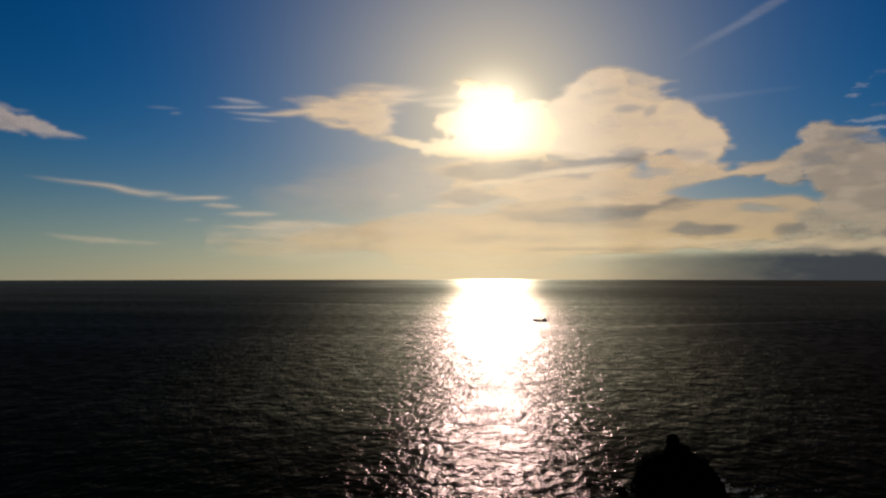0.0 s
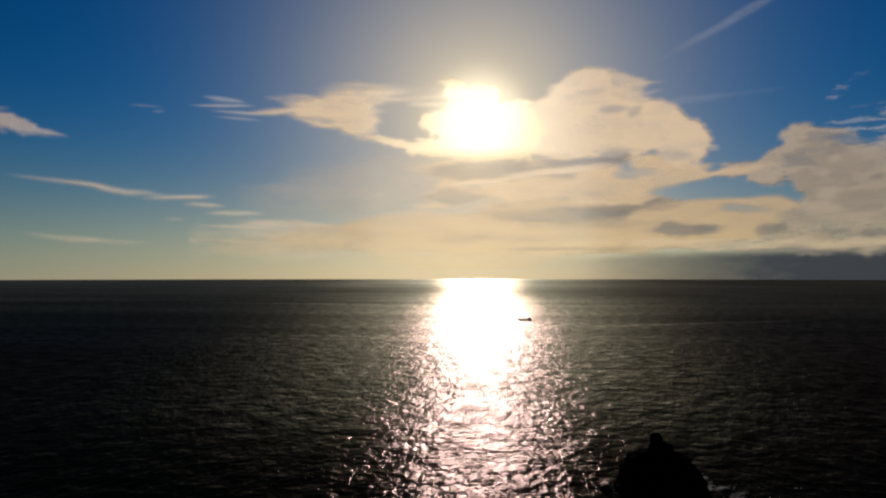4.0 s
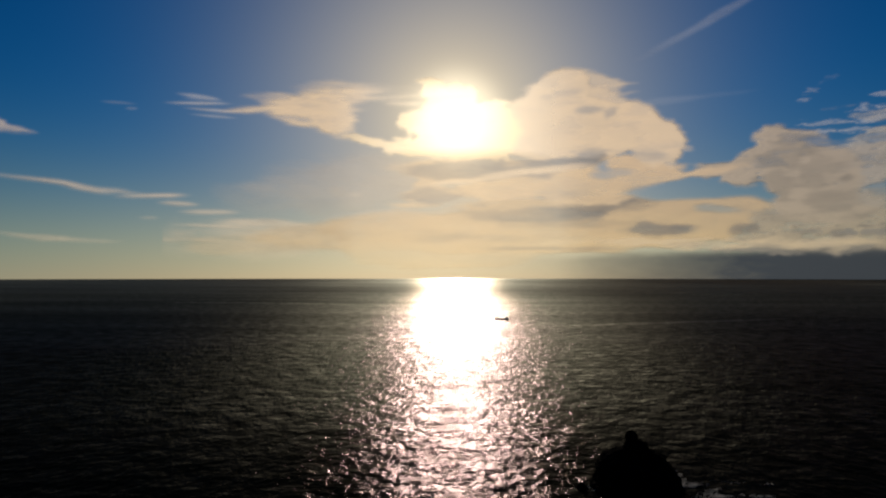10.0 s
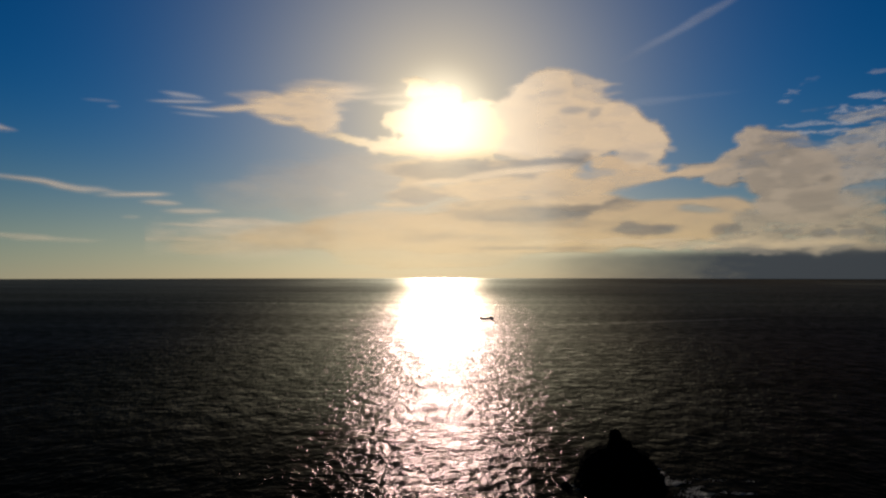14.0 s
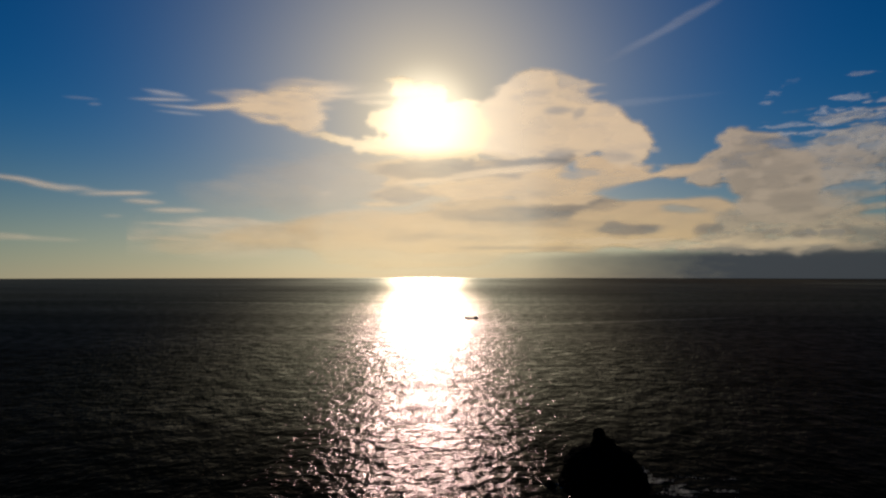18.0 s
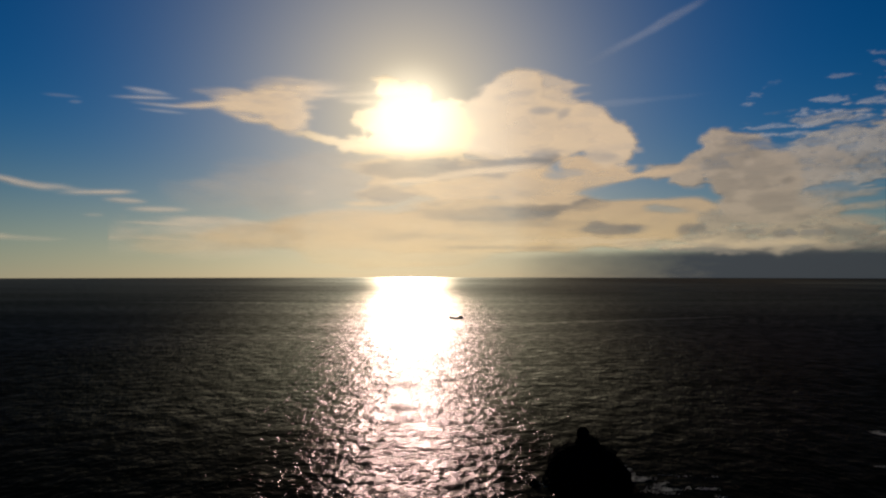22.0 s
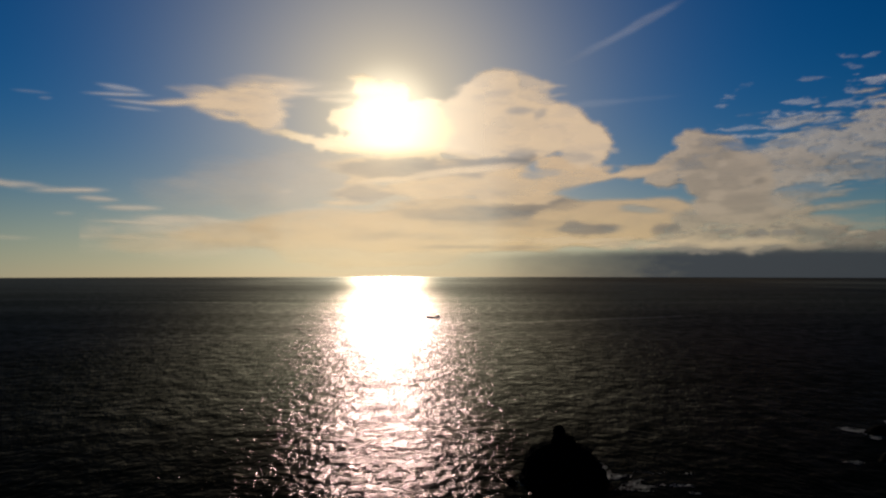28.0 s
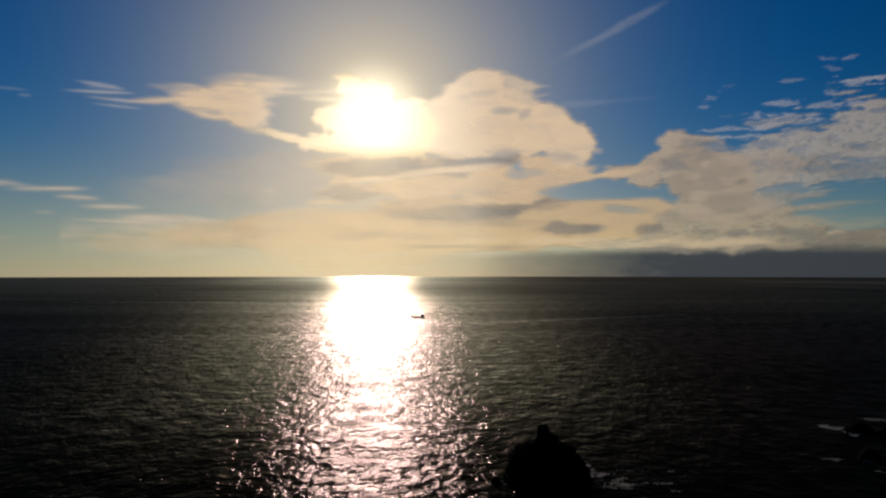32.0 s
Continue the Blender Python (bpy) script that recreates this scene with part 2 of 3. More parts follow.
# ---- noise for shapes ----
def value_noise(x, y, seed):
    """Smooth lattice noise, 0 to 1, on arrays."""
    xi, yi = np.floor(x).astype(np.int64), np.floor(y).astype(np.int64)
    fx, fy = x - xi, y - yi
    fx, fy = fx * fx * (3 - 2 * fx), fy * fy * (3 - 2 * fy)

    def h(i, j):
        v = (i * 374761393 + j * 668265263 + seed * 974634743) & 0x7FFFFFFF
        v = ((v ^ (v >> 13)) * 1274126177) & 0x7FFFFFFF
        return ((v ^ (v >> 16)) & 0xFFFF) / 65535.0

    return (h(xi, yi) * (1 - fx) + h(xi + 1, yi) * fx) * (1 - fy) + (h(xi, yi + 1) * (1 - fx) + h(xi + 1, yi + 1) * fx) * fy


def fbm(x, y, seed, octaves=5, gain=0.55):
    total, amp, norm = np.zeros_like(x), 1.0, 0.0
    for i in range(octaves):
        total += amp * value_noise(x * 2 ** i + 13.7 * i, y * 2 ** i + 7.3 * i, seed + i)
        norm += amp
        amp *= gain
    return total / norm


def smooth(a, b, v):
    s = np.clip((v - a) / (b - a), 0, 1)
    return s * s * (3 - 2 * s)


def mesh_from(name, verts, faces, mat, flat=False):
    me = bpy.data.meshes.new(name)
    me.from_pydata(verts.tolist() if hasattr(verts, "tolist") else verts, [], faces.tolist() if hasattr(faces, "tolist") else faces)
    me.materials.append(mat)
    if not flat:
        me.polygons.foreach_set("use_smooth", [True] * len(me.polygons))
    me.update()
    return me


def grid_faces(rows, cols, offset=0):
    i, j = np.meshgrid(np.arange(rows - 1), np.arange(cols - 1), indexing="ij")
    a = (i * cols + j).ravel() + offset
    return np.stack([a, a + 1, a + cols + 1, a + cols], axis=1)


# ---- sea: one sheet from under the camera to the horizon ----
rng = np.random.default_rng(5)
WAVES = []
for k in range(64):
    length = 0.9 * (13 / 0.9) ** (k / 63.0)
    heading = rng.normal(0.1, 1.4 if length < 4.5 else 1.0)
    WAVES.append((length, heading, rng.uniform(0, 2 * math.pi), 0.0060 * length * rng.uniform(0.6, 1.3) / (1 + length / 1.8) ** 1.45))


def sea_height(x, y, cell=0.3):
    """Height of the water at arrays x, y; waves finer than the cell are left to the material."""
    z = np.zeros_like(x)
    for length, heading, phase, amp in WAVES:
        k = 2 * math.pi / length
        arg = k * (x * math.sin(heading) + y * math.cos(heading)) + phase
        crest = np.sin(arg + 0.35 * np.sin(arg))
        z += amp * crest * np.clip((length / cell - 2.0) / 3.0, 0, 1)
    return z


def build_sea():
    fine = np.radians(np.linspace(-41, 46, 1000))
    coarse = np.radians(np.linspace(46, 319, 60))[1:-1]
    az = np.concatenate([fine, coarse])
    depth = np.concatenate([np.linspace(1 / 62.0, 1 / 600.0, 340), np.linspace(1 / 600.0, 1 / 4980.0, 45)[1:]])
    r = np.concatenate([np.linspace(0.02, 62, 14)[:-1], 1.0 / depth])
    cell = np.gradient(r)
    rr, aa = np.meshgrid(r, az, indexing="ij")
    cc = np.broadcast_to(cell[:, None], rr.shape).copy()
    cc[:, len(fine):] = 40.0
    cc[:13] = 40.0
    x, y = rr * np.sin(aa), rr * np.cos(aa)
    z = sea_height(x, y, cc)
    v = np.stack([x, y, z], axis=-1).reshape(-1, 3)
    rows, cols = rr.shape
    f = grid_faces(rows, cols)
    last = np.arange(rows - 1) * cols + cols - 1
    seam = np.stack([last, last - cols + 1, last + 1, last + cols], axis=1)
    f = np.concatenate([f, seam])
    return new("water", mesh_from("water", v, f, SEA))


tagged(build_sea(), "dark open sea with small wind waves and a glittering sun path", "sea", kind="structure")


# ---- clouds, far off ----
def lobes(az, el, spots, soft, ragged):
    """Union of soft-edged ellipses; ragged is added to the distance from their rims, in degrees."""
    clear = np.ones_like(az)
    for a, e, ra, re, turn, w in spots:
        c, s = math.cos(radians(turn)), math.sin(radians(turn))
        dx, dy = az - a, el - e
        q = np.sqrt(((dx * c + dy * s) / ra) ** 2 + ((dy * c - dx * s) / re) ** 2)
        edge = min(soft, re)
        inside = (1 - q) * min(ra, re * 2.0)
        clear *= 1 - w * smooth(-edge, edge, inside + ragged * min(1.0, 1.6 * re))
    return 1 - clear


def soften(a, times):
    """Binomial smoothing of a grid, as often as told."""
    for _ in range(times):
        p = np.pad(a, 1, mode="edge")
        a = (p[:-2, 1:-1] + p[2:, 1:-1] + p[1:-1, :-2] + p[1:-1, 2:] + 2 * a) / 6
    return a


# one grid over the seaward sky: each cloud takes the share of it that those in front leave
SKY_AZ, SKY_EL = np.meshgrid(np.arange(-48.0, 52.0, 0.08), np.arange(-0.6, 23.0, 0.064), indexing="ij")
taken, owner, strongest = np.zeros_like(SKY_AZ), np.full(SKY_AZ.shape, -1), np.zeros_like(SKY_AZ)
mixed = {"thickness": np.zeros_like(SKY_AZ), "hold": np.zeros_like(SKY_AZ), "gain": np.zeros_like(SKY_AZ),
         "thin": np.zeros((*SKY_AZ.shape, 3)), "thick": np.zeros((*SKY_AZ.shape, 3))}
drifting = []


def cloud(name, spots, sort, label, shades=(), holes=(), soft=0.3, rag=0.25, size=1.0, stretch=2.5, comb=0.0,
          warp=0.3, dapple=0.2, patchy=0.15, blur=1, seed=1, fade=None, speck=0.0, torn=0.0):
    """A cloud on the far sky, whose body follows a few broad lobes, torn by drifting noise."""
    margin = 1.2
    a0, a1 = min(s[0] - s[2] for s in spots) - margin, max(s[0] + s[2] for s in spots) + margin
    e0, e1 = max(-0.6, min(s[1] - s[3] - 0.4 * s[2] * abs(math.sin(radians(s[4]))) for s in spots) - 0.7), max(s[1] + s[3] + s[2] * abs(math.sin(radians(s[4]))) for s in spots) + 0.7
    part_of = (slice(*np.searchsorted(SKY_AZ[:, 0], (a0, a1))), slice(*np.searchsorted(SKY_EL[0], (e0, e1))))
    az, el = SKY_AZ[part_of], SKY_EL[part_of]
    wx = (fbm(az / size / stretch, el / size, seed + 50, 4, 0.5) - 0.5) * warp * 6
    wy = (fbm(az / size / stretch, el / size, seed + 70, 4, 0.5) - 0.5) * warp * 2
    n = (fbm((az + wx) / size / stretch, (el + wy) / size, seed, 5, 0.58) - 0.5) / 0.12
    lines = (fbm((az + wx) / 2.6, (el + wy) / 0.22, seed + 90, 3, 0.5) - 0.5) / 0.15
    n2 = (fbm((az - wx) / 2.2, (el - wy) / 0.6, seed + 20, 4, 0.5) - 0.5) / 0.12
    dens = lobes(az + wx, el + wy, spots, soft, rag * n + comb * lines)
    if holes:
        dens *= 1 - lobes(az + wx * 0.6, el + wy * 0.6, holes, soft, 0.6 * rag * n + 0.5 * comb * lines)
    dens *= 1 - patchy * smooth(-0.6, 1.4, n2 + 0.6 * n)
    # shade lobes: the cloud's shade, put into its colour by way of thickness
    thick = lobes(az + wx, el + wy, shades, 0.45, dapple * n2 + 0.4 * comb * lines) if shades else np.zeros_like(az)
    tiny = (fbm((az + wx) / 0.55, (el + wy) / 0.17, seed + 40, 3, 0.55) - 0.5) / 0.14
    # rows of small dark specks and small rents
    thick = np.maximum(thick, speck * smooth(0.9, 2.2, tiny + 0.5 * n2))
    dens *= 1 - torn * smooth(0.4, 1.8, -tiny + 0.4 * lines)
    dens, thick = soften(dens, blur), soften(thick, blur + 1)
    if fade:
        dens = dens * smooth(*fade, az)
    dens = dens * (1 - taken[part_of])
    taken[part_of] += dens
    for key, value in (("thickness", thick), ("hold", sort.hold), ("gain", sort.lane)):
        mixed[key][part_of] += dens * value
    for key, colour in (("thin", sort.thin), ("thick", sort.thick)):
        mixed[key][part_of] += dens[..., None] * np.array(colour)
    first = dens > strongest[part_of]
    owner[part_of][first] = len(drifting)
    strongest[part_of][first] = dens[first]
    drifting.append((name, label))


def hang_clouds(radius=4750.0):
    """The clouds as bulging sheets, side by side, that pass into one another without a seam."""
    az, el = SKY_AZ, SKY_EL
    # round and below the sun the veil is cut to pass the lamp's beam
    lane = np.maximum(np.maximum(smooth(3.0, 12.0, np.abs(az - SUN_AZ)), 0.65 * (1 - smooth(9.6, 10.8, el))), smooth(15.0, 17.0, el)) * 0.97 + 0.03
    dist = radius + 22.0 * taken
    ra, rel = np.radians(az), np.radians(el)
    v = np.stack([dist * np.sin(ra) * np.cos(rel), dist * np.cos(ra) * np.cos(rel), EYE[2] + dist * np.sin(rel)], axis=-1).reshape(-1, 3)
    share = np.maximum(taken, 1e-6)
    f = grid_faces(*az.shape)
    f = f[(taken.ravel()[f] > 0.01).any(axis=1)]
    whose = owner.ravel()[f].max(axis=1)
    for k, (name, label) in enumerate(drifting):
        g = f[whose == k]
        used = np.unique(g)
        where = np.zeros(len(v), dtype=np.int64)
        where[used] = np.arange(len(used))
        me = mesh_from(name, v[used], where[g], EVENING_CLOUD)
        for key, values in (("cover", taken), ("lane", lane), *((key, mixed[key] / share) for key in ("thickness", "hold", "gain"))):
            me.attributes.new(key, "FLOAT", "POINT").data.foreach_set("value", values.ravel()[used].astype(np.float32))
        for key in ("thin", "thick"):
            colour = (mixed[key] / share[..., None]).reshape(-1, 3)[used]
            me.attributes.new(key, "FLOAT_VECTOR", "POINT").data.foreach_set("vector", colour.ravel().astype(np.float32))
        tagged(new(name, me), label, "cloud", "evening clouds", "stuff")


# each lobe: azimuth and height of its middle, half width, half height, lean (degrees), weight
WING = [
    (-12.7, 13.52, 3.54, 0.9, -5, 0.9), (-11.1, 12.78, 1.91, 1.1, -19, 1), (-10.3, 14.52, 2.79, 0.8, 2, 0.75),
    (-7.2, 14.86, 3.54, 0.72, 2, 0.12), (-6.7, 14.56, 2.6, 0.18, 3, 0.35), (-4.8, 14.1, 1.52, 0.18, 1, 0.45),
    (-9.0, 15.11, 2.81, 0.22, 2, 0.35), (-10.9, 15.29, 2.32, 0.4, 3, 0.25), (-11.6, 13.35, 2.83, 1.35, -9, 0.8),
    (-13.9, 13.01, 2.02, 0.54, -7, 0.6), (-14.1, 12.38, 2.01, 0.27, -11, 0.8), (-13.7, 14.27, 2.63, 0.26, 3, 0.5),
    (-14.5, 13.06, 2.02, 0.27, 0, 0.6), (-17.6, 13.13, 2.19, 0.22, 7, 0.7),
]
FEATHERS = [
    (-21.4, 13.91, 1.32, 0.15, -3, 0.75), (-21.4, 13.4, 1.88, 0.14, 3, 0.95), (-20.4, 12.93, 1.68, 0.14, -1, 0.8),
    (-20.4, 12.45, 1.47, 0.11, -1, 0.5), (-21.1, 13.73, 1.25, 0.09, 1, 0.4), (-27.1, 12.89, 1.07, 0.1, 2, 0.25),
    (-26.1, 12.58, 0.39, 0.1, 6, 0.3),
]
SUN_CLOUD = [
    (-2.6, 15.17, 1.03, 0.83, 39, 1), (-3.9, 13.07, 1.33, 0.55, 20, 0.8), (0.5, 12.09, 4.53, 2.3, 0, 1),
    (-1.0, 14.05, 2.3, 1.59, 0, 0.8), (2.8, 11.89, 2.29, 2.07, -1, 1), (-0.0, 10.84, 5.0, 1.02, 0, 1),
    (-8.1, 11.2, 1.59, 0.37, -6, 0.85), (-6.4, 10.74, 2.12, 0.42, -9, 0.8), (-4.1, 10.36, 2.61, 0.46, -2, 0.9),
    (-7.1, 11.0, 2.34, 0.37, -9, 0.6),
]
BULK = [
    (5.5, 13.85, 2.33, 0.92, 23, 0.8), (4.2, 13.52, 1.9, 0.73, -1, 0.7), (6.6, 11.55, 4.0, 2.11, -1, 1),
    (9.9, 11.36, 5.31, 1.82, -2, 1), (13.8, 11.74, 2.79, 1.88, -3, 1), (15.8, 10.65, 2.47, 1.92, -31, 1),
    (17.1, 10.05, 1.18, 1.15, -3, 1), (8.0, 14.68, 2.85, 1.83, 22, 0.95), (10.5, 15.37, 2.88, 0.97, -10, 0.6),
    (5.2, 13.09, 2.11, 1.1, 18, 0.9), (11.8, 14.07, 1.84, 1.06, -13, 0.7), (13.8, 12.98, 1.08, 0.8, -3, 1),
    (9.2, 13.19, 4.18, 1.35, -2, 0.9), (12.7, 15.17, 1.36, 0.13, 1, 0.5), (12.9, 14.45, 1.13, 0.13, 1, 0.4),
]
BULK_SHADE = [
    (10.5, 13.37, 1.11, 0.36, 1, 0.75), (8.8, 14.78, 1.62, 0.31, 7, 0.4), (12.3, 13.06, 0.62, 0.32, 43, 0.7),
    (15.3, 9.33, 2.23, 0.45, -11, 0.5), (10.4, 9.61, 1.56, 0.65, 12, 0.7),
]
SHELF = [
    (1.4, 8.74, 6.41, 1.03, 0, 0.95), (6.9, 9.14, 2.82, 0.51, -1, 0.9), (10.6, 9.6, 1.83, 0.74, 10, 0.9),
    (14.4, 8.82, 2.23, 0.81, -2, 1), (8.0, 7.63, 3.49, 1.03, 7, 1), (4.3, 7.08, 4.72, 0.85, 3, 1),
    (10.3, 6.84, 4.14, 1.11, -1, 1), (12.6, 7.52, 3.16, 0.92, 6, 1), (15.3, 7.88, 2.86, 0.55, 12, 1),
    (17.3, 7.63, 2.37, 0.27, 12, 0.9), (20.3, 8.02, 2.5, 0.31, 7, 0.9), (-3.1, 7.61, 1.24, 0.28, 8, 0.8),
    (-2.8, 6.62, 2.76, 0.71, 0, 0.75), (-4.3, 5.77, 1.89, 0.24, 0, 0.7),
]
SHELF_HOLES = [
    (12.3, 8.22, 1.81, 0.32, 3, 0.5), (11.3, 8.02, 0.92, 0.23, -2, 0.3), (15.7, 6.69, 2.11, 0.41, 6, 0.9),
]
SHELF_SHADE = [
    (1.4, 8.65, 6.41, 0.8, 0, 0.85), (6.9, 9.14, 2.91, 0.42, -1, 1), (10.6, 9.55, 1.56, 0.64, 10, 1),
    (-2.6, 6.53, 2.61, 0.57, 0, 0.75), (15.8, 9.53, 1.32, 0.4, -3, 0.5), (-3.8, 5.3, 1.52, 0.19, 0, 0.6),
    (8.0, 6.56, 2.33, 0.37, 2, 0.2),
]
LOWER = [
    (5.2, 5.05, 7.04, 1.22, 0, 0.95), (11.7, 5.24, 4.99, 1.2, 3, 1), (-4.3, 3.92, 7.53, 1.51, 3, 0.75),
    (3.3, 3.55, 9.85, 1.89, 0, 0.9), (15.3, 4.11, 7.03, 1.92, 1, 1), (19.6, 4.23, 2.94, 1.6, -2, 1),
    (-1.4, 2.13, 8.02, 1.61, 0, 0.55), (8.5, 2.76, 7.84, 0.94, 0, 0.85), (-10.8, 3.03, 6.86, 1.17, 1, 0.5),
    (17.9, 5.54, 3.86, 0.45, -2, 1), (22.5, 5.37, 1.83, 0.43, -13, 1), (-16.7, 2.5, 6.11, 0.91, 1, 0.25),
]
LOWER_FAR = [
    (22.1, 4.16, 3.25, 1.67, -2, 1), (25.2, 3.64, 4.26, 1.8, -2, 1), (29.3, 3.3, 3.95, 1.4, -2, 1),
    (25.4, 3.65, 5.01, 1.78, -1, 1), (29.1, 4.21, 3.57, 1.95, -2, 1), (32.2, 2.71, 4.52, 1.06, -1, 1),
    (35.8, 2.33, 3.51, 0.82, -1, 1), (38.5, 2.06, 2.65, 0.87, -1, 1), (29.5, 2.25, 4.33, 0.95, -1, 1),
    (34.0, 2.37, 4.37, 0.66, -1, 0.95), (37.9, 2.48, 3.03, 0.72, -2, 0.95),
]
LOWER_HOLES = [
    (18.6, 6.63, 4.9, 0.63, 0, 0.9), (20.4, 5.1, 1.75, 0.31, -6, 0.7), (31.5, 5.64, 1.89, 0.97, 6, 0.5),
]
LOWER_SHADE = [
    (5.2, 4.95, 6.11, 0.66, 0, 0.55), (11.7, 5.61, 3.86, 0.65, 2, 0.8), (9.9, 4.2, 6.43, 0.37, -1, 0.3),
    (0.5, 3.08, 5.68, 0.28, 0, 0.25), (5.2, 2.22, 2.82, 0.17, 0, 0.6), (9.8, 2.1, 3.22, 0.19, 0, 0.5),
    (15.9, 3.46, 2.45, 0.55, 2, 0.9), (14.8, 4.03, 0.62, 0.27, -1, 0.7), (21.9, 3.56, 0.98, 0.35, 11, 0.9),
    (18.7, 2.33, 1.91, 0.18, -1, 0.6), (24.9, 4.51, 1.95, 0.26, -2, 0.35), (27.5, 4.74, 1.3, 0.21, 4, 0.5),
    (29.7, 4.15, 0.93, 0.29, 9, 0.7),
]
# dark specks, and a broad lobe that paints the far right end shaded
LOWER_FAR_SHADE = [
    (37.0, 2.3, 4.13, 1.37, -1, 0.75), (33.5, 2.09, 2.22, 0.67, -1, 0.5), (30.1, 4.18, 0.55, 0.26, 15, 0.8),
    (28.9, 2.96, 0.64, 0.3, -12, 0.8), (26.5, 3.19, 0.91, 0.18, -1, 0.6), (31.8, 3.06, 0.69, 0.3, -13, 0.8),
    (32.9, 2.94, 0.6, 0.21, -2, 0.7), (22.2, 3.41, 1.13, 0.36, 5, 0.8), (28.3, 4.71, 1.61, 0.26, 1, 0.4),
    (24.8, 4.2, 1.69, 0.31, -1, 0.3), (37.0, 2.3, 1.54, 0.32, 3, 0.8), (35.1, 1.73, 2.14, 0.29, 1, 0.8),
    (29.5, 7.08, 0.4, 0.21, -3, 0.6),
]
RIGHT = [
    (24.6, 9.98, 1.34, 1.14, -5, 1), (23.4, 8.97, 1.92, 0.94, 37, 1), (21.9, 8.23, 2.44, 0.31, 10, 0.8),
    (25.9, 8.2, 2.89, 2.44, -4, 1), (26.5, 6.3, 2.36, 1.94, -3, 1), (27.6, 7.24, 2.61, 2.0, -4, 1),
    (27.5, 5.03, 3.54, 1.26, -3, 0.8), (26.1, 10.36, 1.55, 0.33, -9, 0.9), (22.5, 8.59, 2.03, 0.78, 35, 1),
    (30.0, 7.77, 3.37, 1.47, 5, 0.5), (20.6, 8.17, 1.95, 0.59, 3, 1), (22.2, 7.61, 1.32, 0.84, -21, 1),
]
RIPPLE = [
    (30.0, 7.77, 3.37, 1.55, 5, 0.95), (32.2, 8.38, 2.36, 1.79, 11, 0.9), (29.6, 8.06, 3.35, 1.55, 5, 1),
    (33.0, 8.95, 3.51, 1.92, 10, 1), (35.9, 9.22, 2.97, 2.1, 13, 1), (38.4, 9.65, 2.32, 2.6, 10, 1),
    (40.6, 9.89, 2.52, 2.87, 5, 1), (34.1, 7.05, 3.27, 0.99, 5, 0.9), (38.0, 7.65, 2.01, 1.35, 9, 0.9),
    (40.9, 7.39, 2.51, 1.53, 1, 0.9), (31.1, 6.06, 2.31, 0.76, -3, 0.8), (31.9, 11.36, 1.9, 0.46, -1, 0.6),
    (29.5, 5.49, 1.58, 1.29, -2, 0.8),
]
RIGHT_HOLES = [
    (31.7, 5.63, 2.05, 0.96, 6, 0.5), (27.8, 9.59, 1.36, 0.33, -14, 0.6),
]
RIGHT_SHADE = [
    (25.4, 8.74, 1.31, 1.53, 18, 0.5), (24.5, 6.88, 1.65, 1.71, -3, 0.55), (27.2, 7.77, 1.5, 1.67, -4, 0.45),
    (27.6, 5.66, 2.24, 0.84, -3, 0.5), (29.1, 7.1, 0.65, 0.33, -4, 0.7),
]
RIPPLE_HOLES = [
    (36.9, 5.33, 3.26, 0.97, 7, 0.85), (32.2, 6.08, 1.7, 0.51, 4, 0.5), (28.0, 9.88, 1.23, 0.25, -14, 0.6),
    (37.9, 4.15, 2.69, 0.88, -3, 0.8), (39.3, 5.58, 2.93, 0.94, 6, 0.8),
]
RIPPLE_SHADE = [
    (33.0, 8.25, 3.35, 0.5, 0, 0.4), (35.9, 7.41, 2.81, 0.41, 0, 0.5), (37.3, 8.81, 1.7, 0.32, 2, 0.4),
    (31.5, 7.73, 2.29, 0.51, 1, 0.3),
]
FLECKS = [
    (27.0, 13.47, 0.46, 0.34, -5, 0.5), (26.5, 12.75, 0.25, 0.17, -5, 0.5), (27.8, 13.93, 0.71, 0.17, 32, 0.12),
    (32.2, 12.57, 1.38, 0.24, -8, 0.7), (33.3, 12.13, 0.45, 0.12, -6, 0.7), (32.7, 14.14, 0.61, 0.16, -7, 0.5),
    (34.8, 15.44, 0.59, 0.12, -8, 0.35), (36.6, 15.25, 0.34, 0.14, 8, 0.4), (35.4, 14.65, 0.65, 0.16, -8, 0.4),
    (37.1, 13.44, 1.55, 0.23, -4, 0.7), (32.1, 11.59, 1.83, 0.21, -6, 0.7), (35.1, 12.32, 1.25, 0.16, 2, 0.7),
    (38.4, 13.43, 1.35, 0.34, -8, 0.9),
]
FLECKS_LOW = [
    (30.4, 12.05, 0.39, 0.17, -6, 0.7), (34.2, 11.62, 0.58, 0.12, -2, 0.6), (35.3, 13.01, 0.43, 0.16, -7, 0.5),
    (31.4, 11.0, 1.15, 0.21, 1, 0.8), (33.8, 11.05, 1.47, 0.2, -1, 0.7), (27.6, 10.99, 1.22, 0.17, -2, 0.6),
    (27.8, 10.37, 1.14, 0.21, -4, 0.7), (30.0, 10.29, 1.57, 0.17, -1, 0.6), (36.0, 12.01, 1.76, 0.2, 0, 0.8),
]
RIM = [
    (15.7, 2.6, 4.16, 0.21, 0, 0.9), (19.1, 2.19, 2.95, 0.22, -1, 0.8), (8.9, 2.57, 2.78, 0.14, 2, 0.5),
    (22.5, 2.4, 2.42, 0.26, -1, 0.6), (26.0, 2.25, 2.29, 0.26, -1, 0.5), (28.6, 2.49, 1.46, 0.33, -1, 0.6),
]
